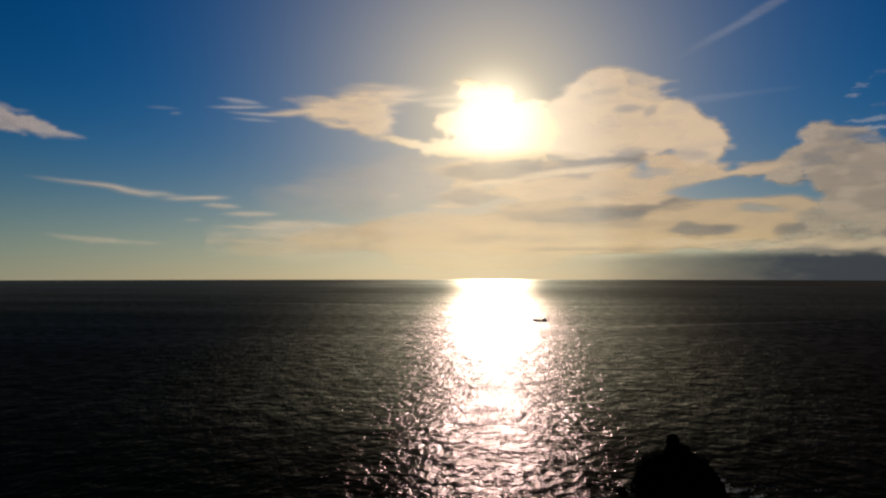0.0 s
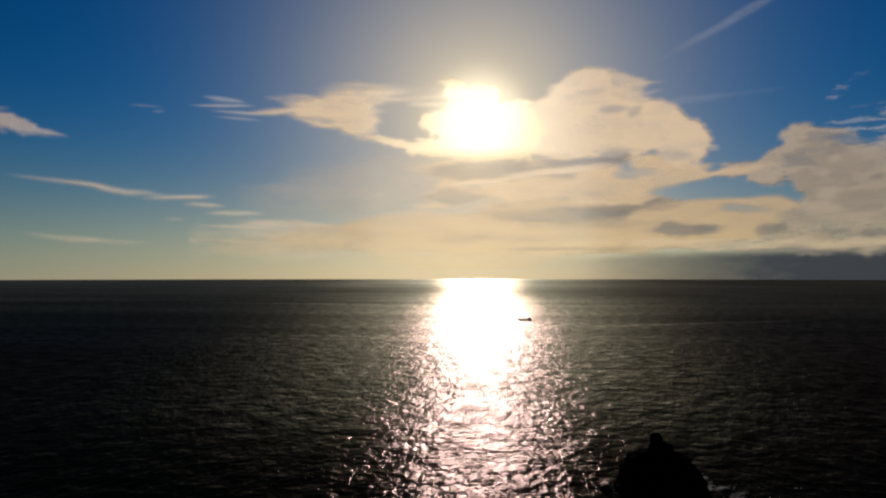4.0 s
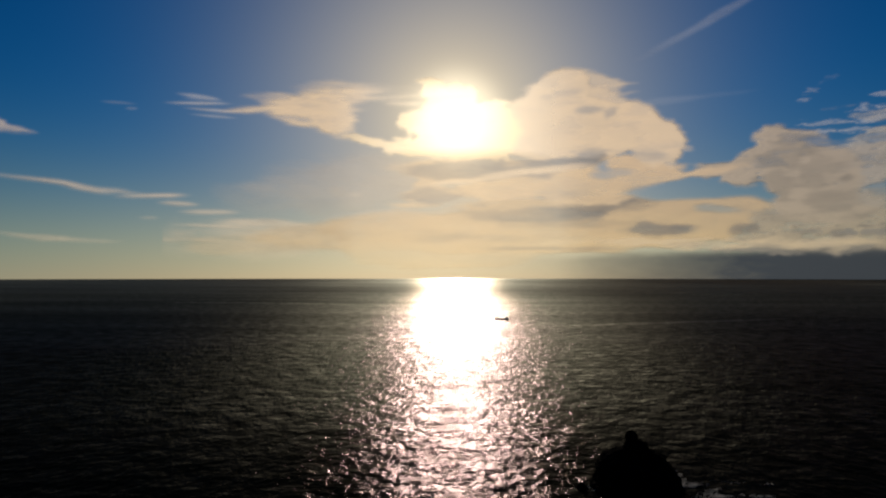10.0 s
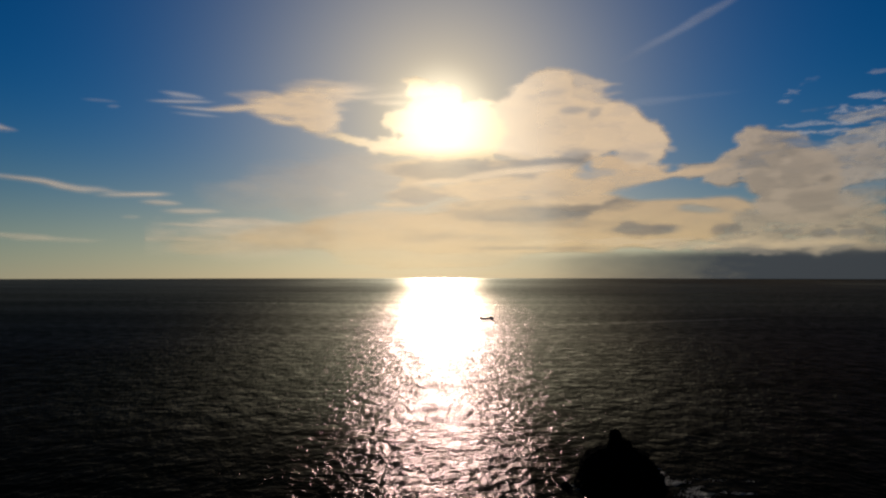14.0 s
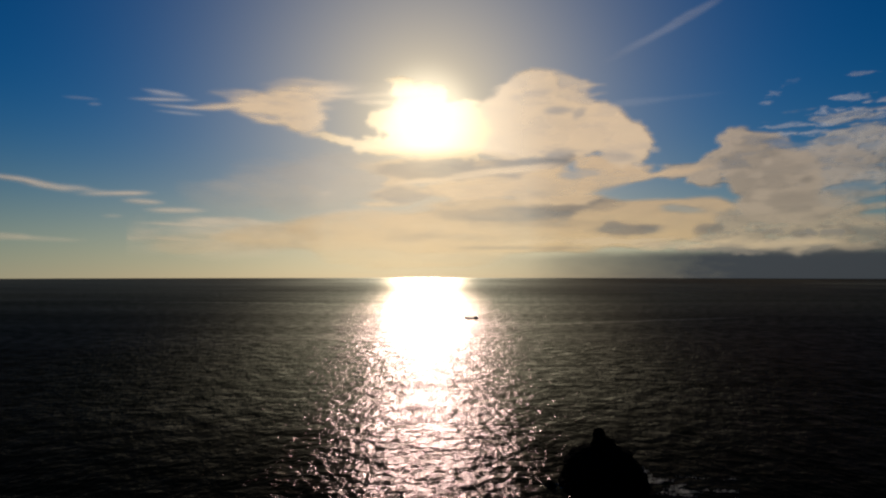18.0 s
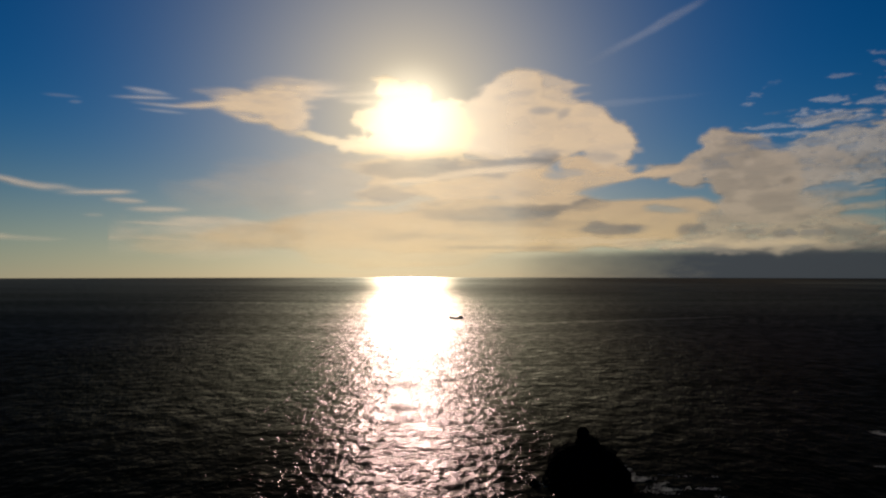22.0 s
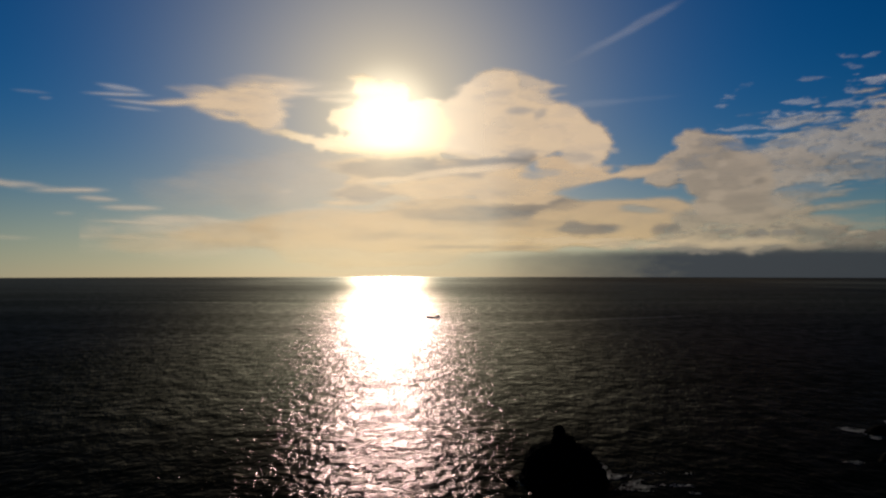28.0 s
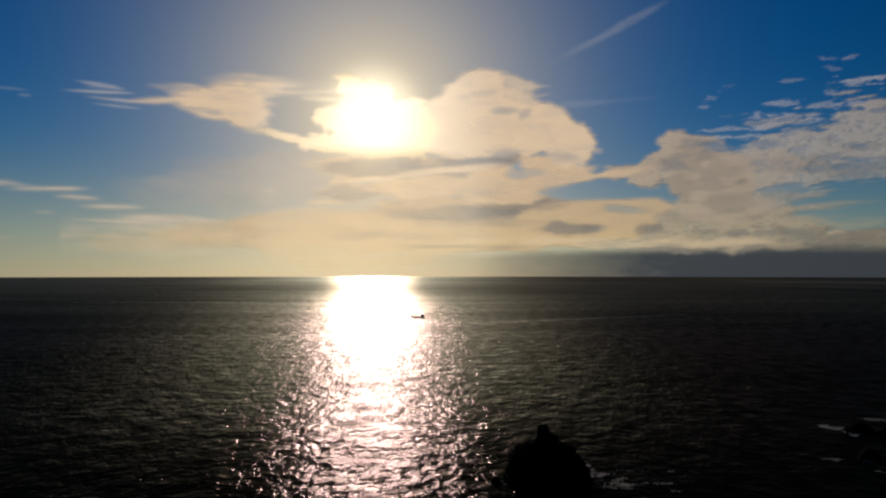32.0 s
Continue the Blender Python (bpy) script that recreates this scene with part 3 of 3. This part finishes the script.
RIM_FAR = [
    (23.9, 2.56, 1.28, 0.27, -1, 0.7), (26.7, 2.21, 1.64, 0.31, -1, 0.6), (28.3, 1.62, 0.8, 0.35, -1, 0.5),
    (29.5, 2.25, 1.58, 0.3, -1, 0.6), (32.2, 1.99, 1.51, 0.34, -1, 0.5), (35.8, 2.94, 0.71, 0.2, 21, 0.5),
]
PUFFS = [
    (22.9, 1.96, 2.01, 0.31, -1, 0.9), (27.3, 2.01, 0.93, 0.25, -1, 0.9), (24.6, 1.72, 1.56, 0.22, -1, 0.7),
    (29.7, 1.85, 1.6, 0.37, 4, 0.8), (28.8, 3.02, 0.44, 0.21, -2, 0.9), (30.4, 3.14, 0.7, 0.2, -2, 0.8),
    (31.1, 2.95, 0.48, 0.28, -2, 0.8), (26.8, 3.08, 0.75, 0.13, -2, 0.5), (23.7, 3.25, 0.99, 0.13, -1, 0.5),
    (20.8, 1.9, 1.24, 0.18, -1, 0.7),
]
STREAK = [
    (-31.4, 6.7, 3.84, 0.15, -5, 0.5), (-28.1, 6.29, 2.23, 0.14, -2, 0.45), (-32.4, 6.86, 1.2, 0.12, -3, 0.35),
    (-31.2, 6.75, 1.33, 0.16, -3, 0.8), (-29.5, 6.41, 1.52, 0.19, -10, 0.8), (-27.9, 6.34, 1.12, 0.17, 3, 0.35),
    (-24.8, 6.04, 2.05, 0.17, 3, 0.75), (-24.0, 6.12, 1.12, 0.15, 5, 0.6), (-22.8, 5.52, 1.22, 0.16, -2, 0.75),
    (-20.5, 4.94, 1.76, 0.2, 1, 0.7), (-24.9, 4.35, 0.63, 0.11, 2, 0.3), (-20.7, 3.82, 2.59, 0.11, -2, 0.6),
    (-20.3, 2.67, 1.68, 0.13, -3, 0.4),
]
VEIL = [
    (-15.4, 4.03, 4.21, 0.32, -4, 0.7), (-18.0, 3.39, 4.74, 0.63, 1, 0.5), (-12.7, 3.01, 5.43, 1.02, 1, 0.45),
    (-16.2, 2.05, 6.13, 0.73, 1, 0.3), (-8.8, 6.7, 0.56, 0.14, 11, 0.4), (-7.1, 5.03, 2.81, 0.28, 5, 0.4),
]
MIST = [
    (-6.2, 8.0, 6.11, 2.24, 1, 0.5), (-10.9, 6.98, 5.97, 1.94, 1, 0.35), (-14.5, 6.2, 4.92, 1.37, 2, 0.25),
    (-3.4, 8.73, 2.85, 1.22, 0, 0.4),
]
THREAD = [
    (-32.3, 2.81, 2.05, 0.2, -2, 0.45), (-29.5, 2.61, 2.17, 0.17, -2, 0.25),
]
PLUME = [
    (-37.9, 10.95, 2.32, 0.79, -9, 0.8), (-35.8, 10.85, 1.91, 0.52, -13, 0.9), (-34.2, 10.45, 1.0, 0.2, -8, 0.7),
    (-37.3, 11.82, 1.34, 0.2, -9, 0.4), (-40.2, 11.23, 1.89, 0.84, -7, 0.9),
]
TRAIL = [
    (19.4, 19.03, 3.05, 0.3, 23, 0.5), (21.3, 19.86, 2.37, 0.3, 22, 0.45), (17.0, 18.03, 2.11, 0.31, 22, 0.25),
]
WISPS = [
    (16.7, 13.68, 2.4, 0.26, 2, 0.35), (20.6, 13.81, 2.5, 0.17, 1, 0.15),
]
LOW_STREAKS = [
    (35.3, 4.97, 1.78, 0.14, 1, 0.6), (32.4, 5.74, 1.44, 0.21, -3, 0.5), (33.5, 4.77, 1.85, 0.17, 0, 0.6),
    (30.5, 4.72, 2.34, 0.51, -2, 0.7), (35.3, 3.54, 2.5, 0.21, -2, 0.6), (37.6, 3.77, 1.7, 0.2, -2, 0.35),
    (33.1, 4.07, 1.86, 0.29, -2, 0.6), (31.1, 5.55, 1.39, 0.34, -3, 0.6), (34.3, 5.73, 0.87, 0.17, 8, 0.5),
    (32.4, 3.8, 2.26, 0.34, -2, 0.6),
]
# the shelf's sunlit edge, put in as a strip of paler cloud
SHELF_EDGE = [
    (-0.1, 7.8, 2.61, 0.23, 4, 0.6), (4.0, 8.28, 3.33, 0.28, 8, 0.75), (7.8, 8.68, 2.6, 0.28, 7, 0.75),
    (-1.7, 7.6, 1.04, 0.19, 1, 0.5),
]
BANK = [
    (40, 0.0, 60, 1.85, 0, 0.97),
]
BANK_SHADE = [
    (45, 0.0, 40, 2.2, 0, 0.9),
]
cloud("feathered_cloud", WING, PEACH, "peach cloud wing drawn out into thin feathers", seed=3, rag=0.15, soft=0.6, comb=0.25, warp=0.06, stretch=4, patchy=0.25, blur=4)
cloud("cloud_feathers", FEATHERS, FLECK, "thin level white cloud feathers on blue sky", seed=4, rag=0.05, soft=0.2, warp=0.1, stretch=5, patchy=0.1)
cloud("sunlit_cloud", SUN_CLOUD, GLARE, "torn cloud glaring white in front of the sun", seed=5, rag=0.22, soft=0.3, size=0.8, stretch=1.6)
cloud("cumulus_cloud", BULK, PEACH, "peach-lit rounded cumulus cloud beside the low sun", BULK_SHADE, seed=7, rag=0.13, soft=0.3, comb=0.05, blur=2, size=0.9, warp=0.15, stretch=1.8)
cloud("cloud_rim", SHELF_EDGE, PEACH, "bright cream edge of a cloud shelf under the sun", seed=73, rag=0.2, soft=0.3, comb=0.1, warp=0.1, stretch=4, blur=2)
cloud("stratus_cloud", SHELF, SHELF_LIT, "warm grey and peach cloud shelf below the sun", SHELF_SHADE, SHELF_HOLES, seed=13, rag=0.16, soft=0.42, comb=0.05, warp=0.2)
cloud("cloud_rim", RIM + RIM_FAR, RIMLIT, "bright thin cloud tops along the dark bank", seed=67, rag=0.2, soft=0.25, size=0.5, stretch=4, patchy=0.3)
cloud("low_cumulus", PUFFS, PUFF, "row of small purple-grey cumulus puffs", seed=71, rag=0.2, soft=0.25, size=0.5, stretch=2)
cloud("rain_bank", BANK, STORM, "dark grey cloud bank lying on the horizon", BANK_SHADE, seed=61, rag=0.12, soft=0.85, size=0.7, stretch=6, dapple=0.05, patchy=0.0, warp=0.1, blur=3, fade=(-4.0, 28.0))
cloud("stratus_cloud", LOWER, LAYER, "layered warm grey and peach cloud low over the sea", LOWER_SHADE, LOWER_HOLES, seed=11, rag=0.2, soft=0.5, comb=0.08, warp=0.2, stretch=4)
cloud("cumulus_cloud", RIGHT, DAPPLED, "tall dappled pinkish cloud beside a blue gap", RIGHT_SHADE, RIGHT_HOLES, seed=23, rag=0.11, soft=0.32, size=0.8, comb=0.07, warp=0.15, dapple=0.4, patchy=0.2, speck=0.45, torn=0.1, stretch=1.8)
cloud("stratus_cloud", LOWER_FAR, DUSKY, "dull peach cloud layer over a dark bank", LOWER_SHADE + LOWER_FAR_SHADE, LOWER_HOLES, seed=17, rag=0.25, soft=0.3, comb=0.15, warp=0.2, stretch=3, patchy=0.2, speck=0.9, torn=0.25)
cloud("rippled_cloud", RIPPLE, RIPPLED, "greyish cloud sheet broken into fine ripples", RIPPLE_SHADE, RIPPLE_HOLES, seed=83, speck=0.6, torn=0.35, blur=1, rag=0.3, soft=0.3, size=0.4, comb=0.5, warp=0.1, stretch=3.5, patchy=0.35)
cloud("stratus_cloud", LOW_STREAKS, DUSKY, "dull torn cloud streaks across a blue gap", seed=97, rag=0.25, soft=0.35, comb=0.25, warp=0.15, stretch=4, patchy=0.3, speck=0.5, torn=0.3)
cloud("cloud_flecks", FLECKS + FLECKS_LOW, FLECK, "small torn white flecks of cloud on deep blue sky", seed=31, torn=0.85, blur=0, rag=0.3, soft=0.2, size=0.22, warp=0.1, comb=0.45, stretch=3, patchy=0.3)
cloud("cirrus_streak", STREAK, WISP, "thin long pale cloud streak over the sea", seed=37, stretch=4, rag=0.12, warp=0.05, soft=0.25, blur=3)
cloud("cirrus_streak", VEIL, WISP, "faint peach cloud veil low over the horizon", seed=41, stretch=4, soft=0.9, rag=0.3, comb=0.1, blur=4)
cloud("cirrus_streak", THREAD, WISP, "very thin cloud thread low over the horizon", seed=43, stretch=4, rag=0.1, soft=0.3)
cloud("cirrus_plume", PLUME, WISP, "small feathered white cloud plume", seed=47, rag=0.25, comb=0.1, stretch=3)
cloud("vapour_trail", TRAIL, FAINT, "slanting fading white vapour trail", seed=53, rag=0.12, warp=0.05, soft=0.5)
cloud("cirrus_wisp", WISPS, FAINT, "faint level wisp of cloud", seed=59, rag=0.1, warp=0.05, soft=0.4)
cloud("cloud_mist", MIST, GREY_MIST, "thin beige-grey mist of cloud below the sun", seed=91, rag=0.4, soft=1.2, stretch=3, warp=0.3, patchy=0.25, blur=6)
hang_clouds()


# ---- rocks ----
def part(name, bm, mat, parent, label=""):
    me = bpy.data.meshes.new(name)
    bm.to_mesh(me)
    bm.free()
    me.materials.append(mat)
    ob = new(name, me)
    ob.parent = parent
    return tagged(ob, label)


def rock(name, x, y, turn, levels, label, seed, cols=96, crag=0.5):
    """A sea rock: levels are (height, left, right, front, back) from the bed up; crags by noise."""
    hs = np.array([l[0] for l in levels], float)
    zs = np.linspace(hs[0], hs[-1], 64)
    prof = [np.interp(zs, hs, [l[k] for l in levels]) for k in range(1, 5)]
    ang = np.linspace(0, 2 * math.pi, cols, endpoint=False)
    zz, aa = np.meshgrid(zs, ang, indexing="ij")
    c, s = np.cos(aa), np.sin(aa)
    wide = np.where(c > 0, prof[1][:, None], prof[0][:, None])
    deep = np.where(s > 0, prof[3][:, None], prof[2][:, None])
    px, py = wide * np.sign(c) * np.abs(c) ** 0.8, deep * np.sign(s) * np.abs(s) ** 0.8
    verts = []
    for i in range(zz.shape[0]):
        for j in range(cols):
            q = Vector((px[i, j], py[i, j], zz[i, j]))
            size = min(1.0, 0.25 + 0.25 * math.hypot(q.x, q.y))
            o = noise.fractal(q * 0.45 + Vector((seed, 0, 0)), 0.9, 2.1, 5)
            ridge = noise.ridged_multi_fractal(q * 0.7 + Vector((0, seed, 0)), 0.9, 2.2, 4, 1.0, 2.0) - 1.0
            out_dir = Vector((c[i, j], s[i, j], 0))
            block_out = noise.cell(Vector((q.x * 0.8 + seed, q.y * 0.8, q.z * 1.1))) - 0.5
            q += out_dir * size * 0.55 * crag * block_out
            q += out_dir * crag * size * (0.6 * o + 0.35 * ridge) + Vector((0, 0, 0.25 * crag * o))
            verts.append(q[:])
    verts.append((0.0, 0.0, float(hs[-1]) + 0.12))
    rows = zz.shape[0]
    faces = []
    for i in range(rows - 1):
        for j in range(cols):
            k = (j + 1) % cols
            faces.append((i * cols + j, i * cols + k, (i + 1) * cols + k, (i + 1) * cols + j))
    top = (rows - 1) * cols
    faces += [(top + j, top + (j + 1) % cols, top + cols) for j in range(cols)]
    ob = new(name, mesh_from(name, verts, faces, ROCK, flat=True))
    ob.matrix_world = pose(x, y, 0, 0, 0, turn)
    return tagged(ob, label, "rock", "sea rocks")


rock("sea_rock", 25.6, 104.8, -13.9, [
    (-2.5, 8.0, 10.0, 8.0, 6.0), (0.0, 5.9, 7.7, 6.5, 4.4), (1.2, 5.7, 6.9, 5.8, 4.0), (2.4, 5.4, 6.2, 5.2, 3.7), (3.4, 5.0, 5.6, 4.6, 3.4),
    (4.3, 4.8, 5.2, 3.6, 3.0), (4.7, 4.3, 4.6, 3.0, 2.6), (4.9, 3.4, 4.3, 2.7, 2.4), (5.4, 2.3, 3.2, 2.2, 2.0), (5.8, 1.25, 2.7, 1.5, 1.4), (6.7, 1.05, 2.2, 1.3, 1.3),
    (6.9, 0.95, 1.1, 1.1, 1.1), (7.7, 0.95, 0.95, 1.0, 1.0), (8.15, 0.75, 0.75, 0.8, 0.8), (8.4, 0.45, 0.5, 0.5, 0.5)],
    "black craggy sea rock with a knob on top", 3.0, crag=0.62)
LOW = [(-1.5, 1.6, 1.6, 1.6, 1.4), (0.0, 1.1, 1.1, 1.0, 0.9), (0.5, 0.7, 0.8, 0.6, 0.6), (0.9, 0.25, 0.3, 0.25, 0.2)]


def skerry(x, y, width, high, seed, turn=0.0):
    levels = [(z * high / 0.9 if z > 0 else z, l * width, r * width, f * width * 0.7, b * width * 0.7) for z, l, r, f, b in LOW]
    return rock("skerry", x, y, turn, levels, "low black rock awash in the sea", seed, cols=48, crag=0.45)


skerry(17.9, 103.9, 0.9, 0.8, 8.0)
skerry(96.5, 130.0, 3.2, 1.6, 12.0, 20)
skerry(101.0, 126.0, 3.6, 2.2, 15.0, -15)
skerry(84.5, 111.5, 2.6, 1.5, 19.0, 35)
skerry(88.0, 106.5, 3.0, 1.9, 22.0, 10)
skerry(110.5, 134.0, 3.2, 1.8, 27.0, -20)


# ---- surf ----
def foam(x, y, spread, count, seed, stretch=2.2, turn=0.0):
    """Torn patches of surf lying on the water round a rock."""
    r = np.random.default_rng(seed)
    bm = bmesh.new()
    cores = [(r.normal(0, spread * stretch * 0.55), r.normal(0, spread * 0.55)) for _ in range(max(3, count // 3))]
    for k in range(count * 9):
        core = cores[int(r.integers(len(cores)))]
        ox, oy = core[0] + r.normal(0, spread * 0.28), core[1] + r.normal(0, spread * 0.12)
        ox, oy = ox * math.cos(turn) - oy * math.sin(turn), ox * math.sin(turn) + oy * math.cos(turn)
        size = spread * (0.006 + 0.045 * r.random() ** 2.5)
        cx, cy = x + ox, y + oy
        ring = []
        n = 11
        for i in range(n):
            a = 2 * math.pi * i / n
            d = size * r.uniform(0.35, 1.35)
            qx, qy = cx + d * 1.3 * math.cos(a), cy + d * 1.5 * math.sin(a)
            ring.append((qx, qy))
        pts = np.array(ring + [(cx, cy)])
        hz = sea_height(pts[:, 0].copy(), pts[:, 1].copy(), 0.4)
        low = [bm.verts.new((px, py, h - 0.03)) for (px, py), h in zip(ring, hz)]
        mid = [bm.verts.new((cx + (px - cx) * 0.7, cy + (py - cy) * 0.7, h + 0.05 + 0.03 * r.random())) for (px, py), h in zip(ring, hz)]
        top = bm.verts.new((cx, cy, hz[-1] + 0.07 + 0.05 * r.random()))
        for i in range(n):
            j = (i + 1) % n
            bm.faces.new((low[i], low[j], mid[j], mid[i]))
            bm.faces.new((mid[i], mid[j], top))
    me = bpy.data.meshes.new("surf")
    bm.to_mesh(me)
    bm.free()
    me.materials.append(FOAM)
    return tagged(new("surf", me), "torn white surf on the water beside rocks", "surf", "surf patches", "stuff")


foam(19.0, 103.9, 1.6, 26, 1)
foam(33.4, 111.0, 1.9, 34, 2, 0.9, 0.5)
foam(34.4, 106.0, 2.4, 46, 3, 0.7, 0.3)
foam(36.4, 101.0, 2.2, 40, 11, 0.9)
foam(41.0, 100.5, 2.0, 16, 13, 1.4)
foam(93.9, 132.3, 1.9, 70, 4, 1.5, -0.62)
foam(93.4, 127.0, 1.5, 40, 5, 0.5, -0.63)
foam(77.6, 110.4, 1.1, 26, 6, 0.9, -0.61)
foam(83.2, 109.6, 1.2, 26, 7, 0.7, -0.65)
foam(80.2, 103.8, 0.7, 14, 12, 1.0, -0.66)
foam(109.0, 138.4, 2.0, 40, 8, 1.2, -0.67)
foam(44.0, 107.0, 2.0, 5, 9)


def current_line(points, wide, seed):
    """A long smooth slick where currents meet, lying on the water."""
    r = np.random.default_rng(seed)
    verts, faces = [], []
    n = 120
    for i in range(n + 1):
        u = i / n * (len(points) - 1)
        k = min(int(u), len(points) - 2)
        q = Vector((*points[k], 0)).lerp(Vector((*points[k + 1], 0)), u - k)
        half = wide * (0.25 + 0.75 * r.random()) * min(1.0, 4 * min(i, n - i) / n + 0.1)
        away = q.normalized()
        q += away * 6.0 * noise.noise(Vector((i * 0.09, seed, 0)))
        a, b = q - away * half, q + away * half
        verts += [(a.x, a.y, 0.12), (b.x, b.y, 0.12)]
    faces = [(2 * i, 2 * i + 1, 2 * i + 3, 2 * i + 2)[::-1] for i in range(n)]
    me = mesh_from("current_line", verts, faces, SLICK)
    return tagged(new("current_line", me), "pale smooth slick line on the dark sea", "slick", "slick lines", "stuff")


current_line([(-351, 770), (-237, 756), (-113, 728)], 14.0, 3)
current_line([(64, 424), (123, 450), (184, 474), (238, 499)], 7.0, 4)


# ---- boat ----
def loft(sections):
    """Skin over rings of equal length, closed at both ends."""
    bm = bmesh.new()
    rings = [[bm.verts.new(q) for q in ring] for ring in sections]
    for a, b in zip(rings, rings[1:]):
        for i in range(len(a)):
            j = (i + 1) % len(a)
            bm.faces.new((a[i], a[j], b[j], b[i]))
    bm.faces.new(rings[0][::-1])
    bm.faces.new(rings[-1])
    bmesh.ops.recalc_face_normals(bm, faces=bm.faces)
    return bm


def block(x, y, z, sx, sy, sz, bevel=0.04, taper=1.0):
    bm = bmesh.new()
    bmesh.ops.create_cube(bm, size=1.0)
    for v in bm.verts:
        k = taper if v.co.z > 0 else 1.0
        v.co = Vector((x + v.co.x * sx * k, y + v.co.y * sy * k, z + v.co.z * sz))
    bmesh.ops.bevel(bm, geom=bm.edges[:], offset=bevel, segments=2, affect="EDGES")
    return bm


def rod(a, b, r1, r2, sides=10):
    a, b = Vector(a), Vector(b)
    turn = (b - a).to_track_quat("Z", "Y").to_matrix()
    ring = [turn @ Vector((math.cos(2 * math.pi * i / sides), math.sin(2 * math.pi * i / sides), 0)) for i in range(sides)]
    return loft([[a + q * r1 for q in ring], [b + q * r2 for q in ring]])


def fishing_boat(x, y, turn):
    boat = new("fishing_boat")
    tagged(boat, "small dark wooden fishing boat low on the water", "boat")

    def ring(px, half, keel, deck):
        return [(px, 0, keel), (px, half * 0.7, keel + 0.25), (px, half * 0.95, 0.15), (px, half, deck),
                (px, -half, deck), (px, -half * 0.95, 0.15), (px, -half * 0.7, keel + 0.25)]

    part("hull", loft([ring(-5.0, 0.12, 0.1, 1.55), ring(-4.2, 0.75, -0.25, 1.25), ring(-2.6, 1.3, -0.45, 0.98),
                       ring(0, 1.5, -0.5, 0.85), ring(2.8, 1.4, -0.45, 0.9), ring(4.7, 1.15, -0.35, 1.05)]), HULL, boat)
    for side in (-1, 1):
        bm = bmesh.new()
        line = [(-5.05, 0.05, 1.6), (-4.2, 0.78, 1.3), (-2.6, 1.33, 1.03), (0, 1.53, 0.9), (2.8, 1.43, 0.95), (4.75, 1.18, 1.1)]
        rings = []
        for px, py, pz in line:
            rings.append([bm.verts.new((px, side * (py + dy), pz + dz)) for dy, dz in ((-0.06, -0.03), (0.06, -0.03), (0.06, 0.09), (-0.06, 0.09))])
        for a, b in zip(rings, rings[1:]):
            for i in range(4):
                bm.faces.new((a[i], a[(i + 1) % 4], b[(i + 1) % 4], b[i]))
        part("gunwale", bm, DECK, boat, "worn wooden gunwale")
    house = part("wheelhouse", block(3.0, 0, 1.65, 1.9, 1.8, 1.6, 0.06, 0.94), CABIN, boat)
    part("roof", block(3.0, 0, 2.5, 2.2, 2.05, 0.12, 0.04), CABIN, house)
    for px, py, sx, sy in ((2.04, 0.45, 0.05, 0.6), (2.04, -0.45, 0.05, 0.6), (3.0, 0.885, 1.0, 0.05), (3.0, -0.885, 1.0, 0.05)):
        part("window", block(px, py, 1.95, sx, sy, 0.5, 0.02), GLASS, house, "dark window pane")
    mast = part("mast", rod((1.7, 0, 0.8), (1.7, 0, 3.6), 0.07, 0.04), STEEL, boat)
    part("boom", rod((1.7, 0, 1.5), (-0.8, 0, 2.2), 0.05, 0.03), STEEL, mast)
    part("hatch", block(-1.2, 0, 1.0, 1.3, 1.2, 0.3), DECK, boat)
    part("winch", rod((0.4, -0.5, 1.05), (0.4, 0.5, 1.05), 0.25, 0.25, 14), STEEL, boat)
    part("bow_post", rod((-4.5, 0, 1.2), (-4.6, 0, 1.95), 0.08, 0.07), DECK, boat)
    for px in (-2.0, 0.2, 2.2):
        part("fender", rod((px, -1.56, 0.3), (px, -1.56, 0.8), 0.13, 0.13), RUBBER, boat, "black rubber fender")
    boat.matrix_world = pose(x, y, 0.0, 0, 0, turn)
    return boat


fishing_boat(28.2, 481.1, -2.0)
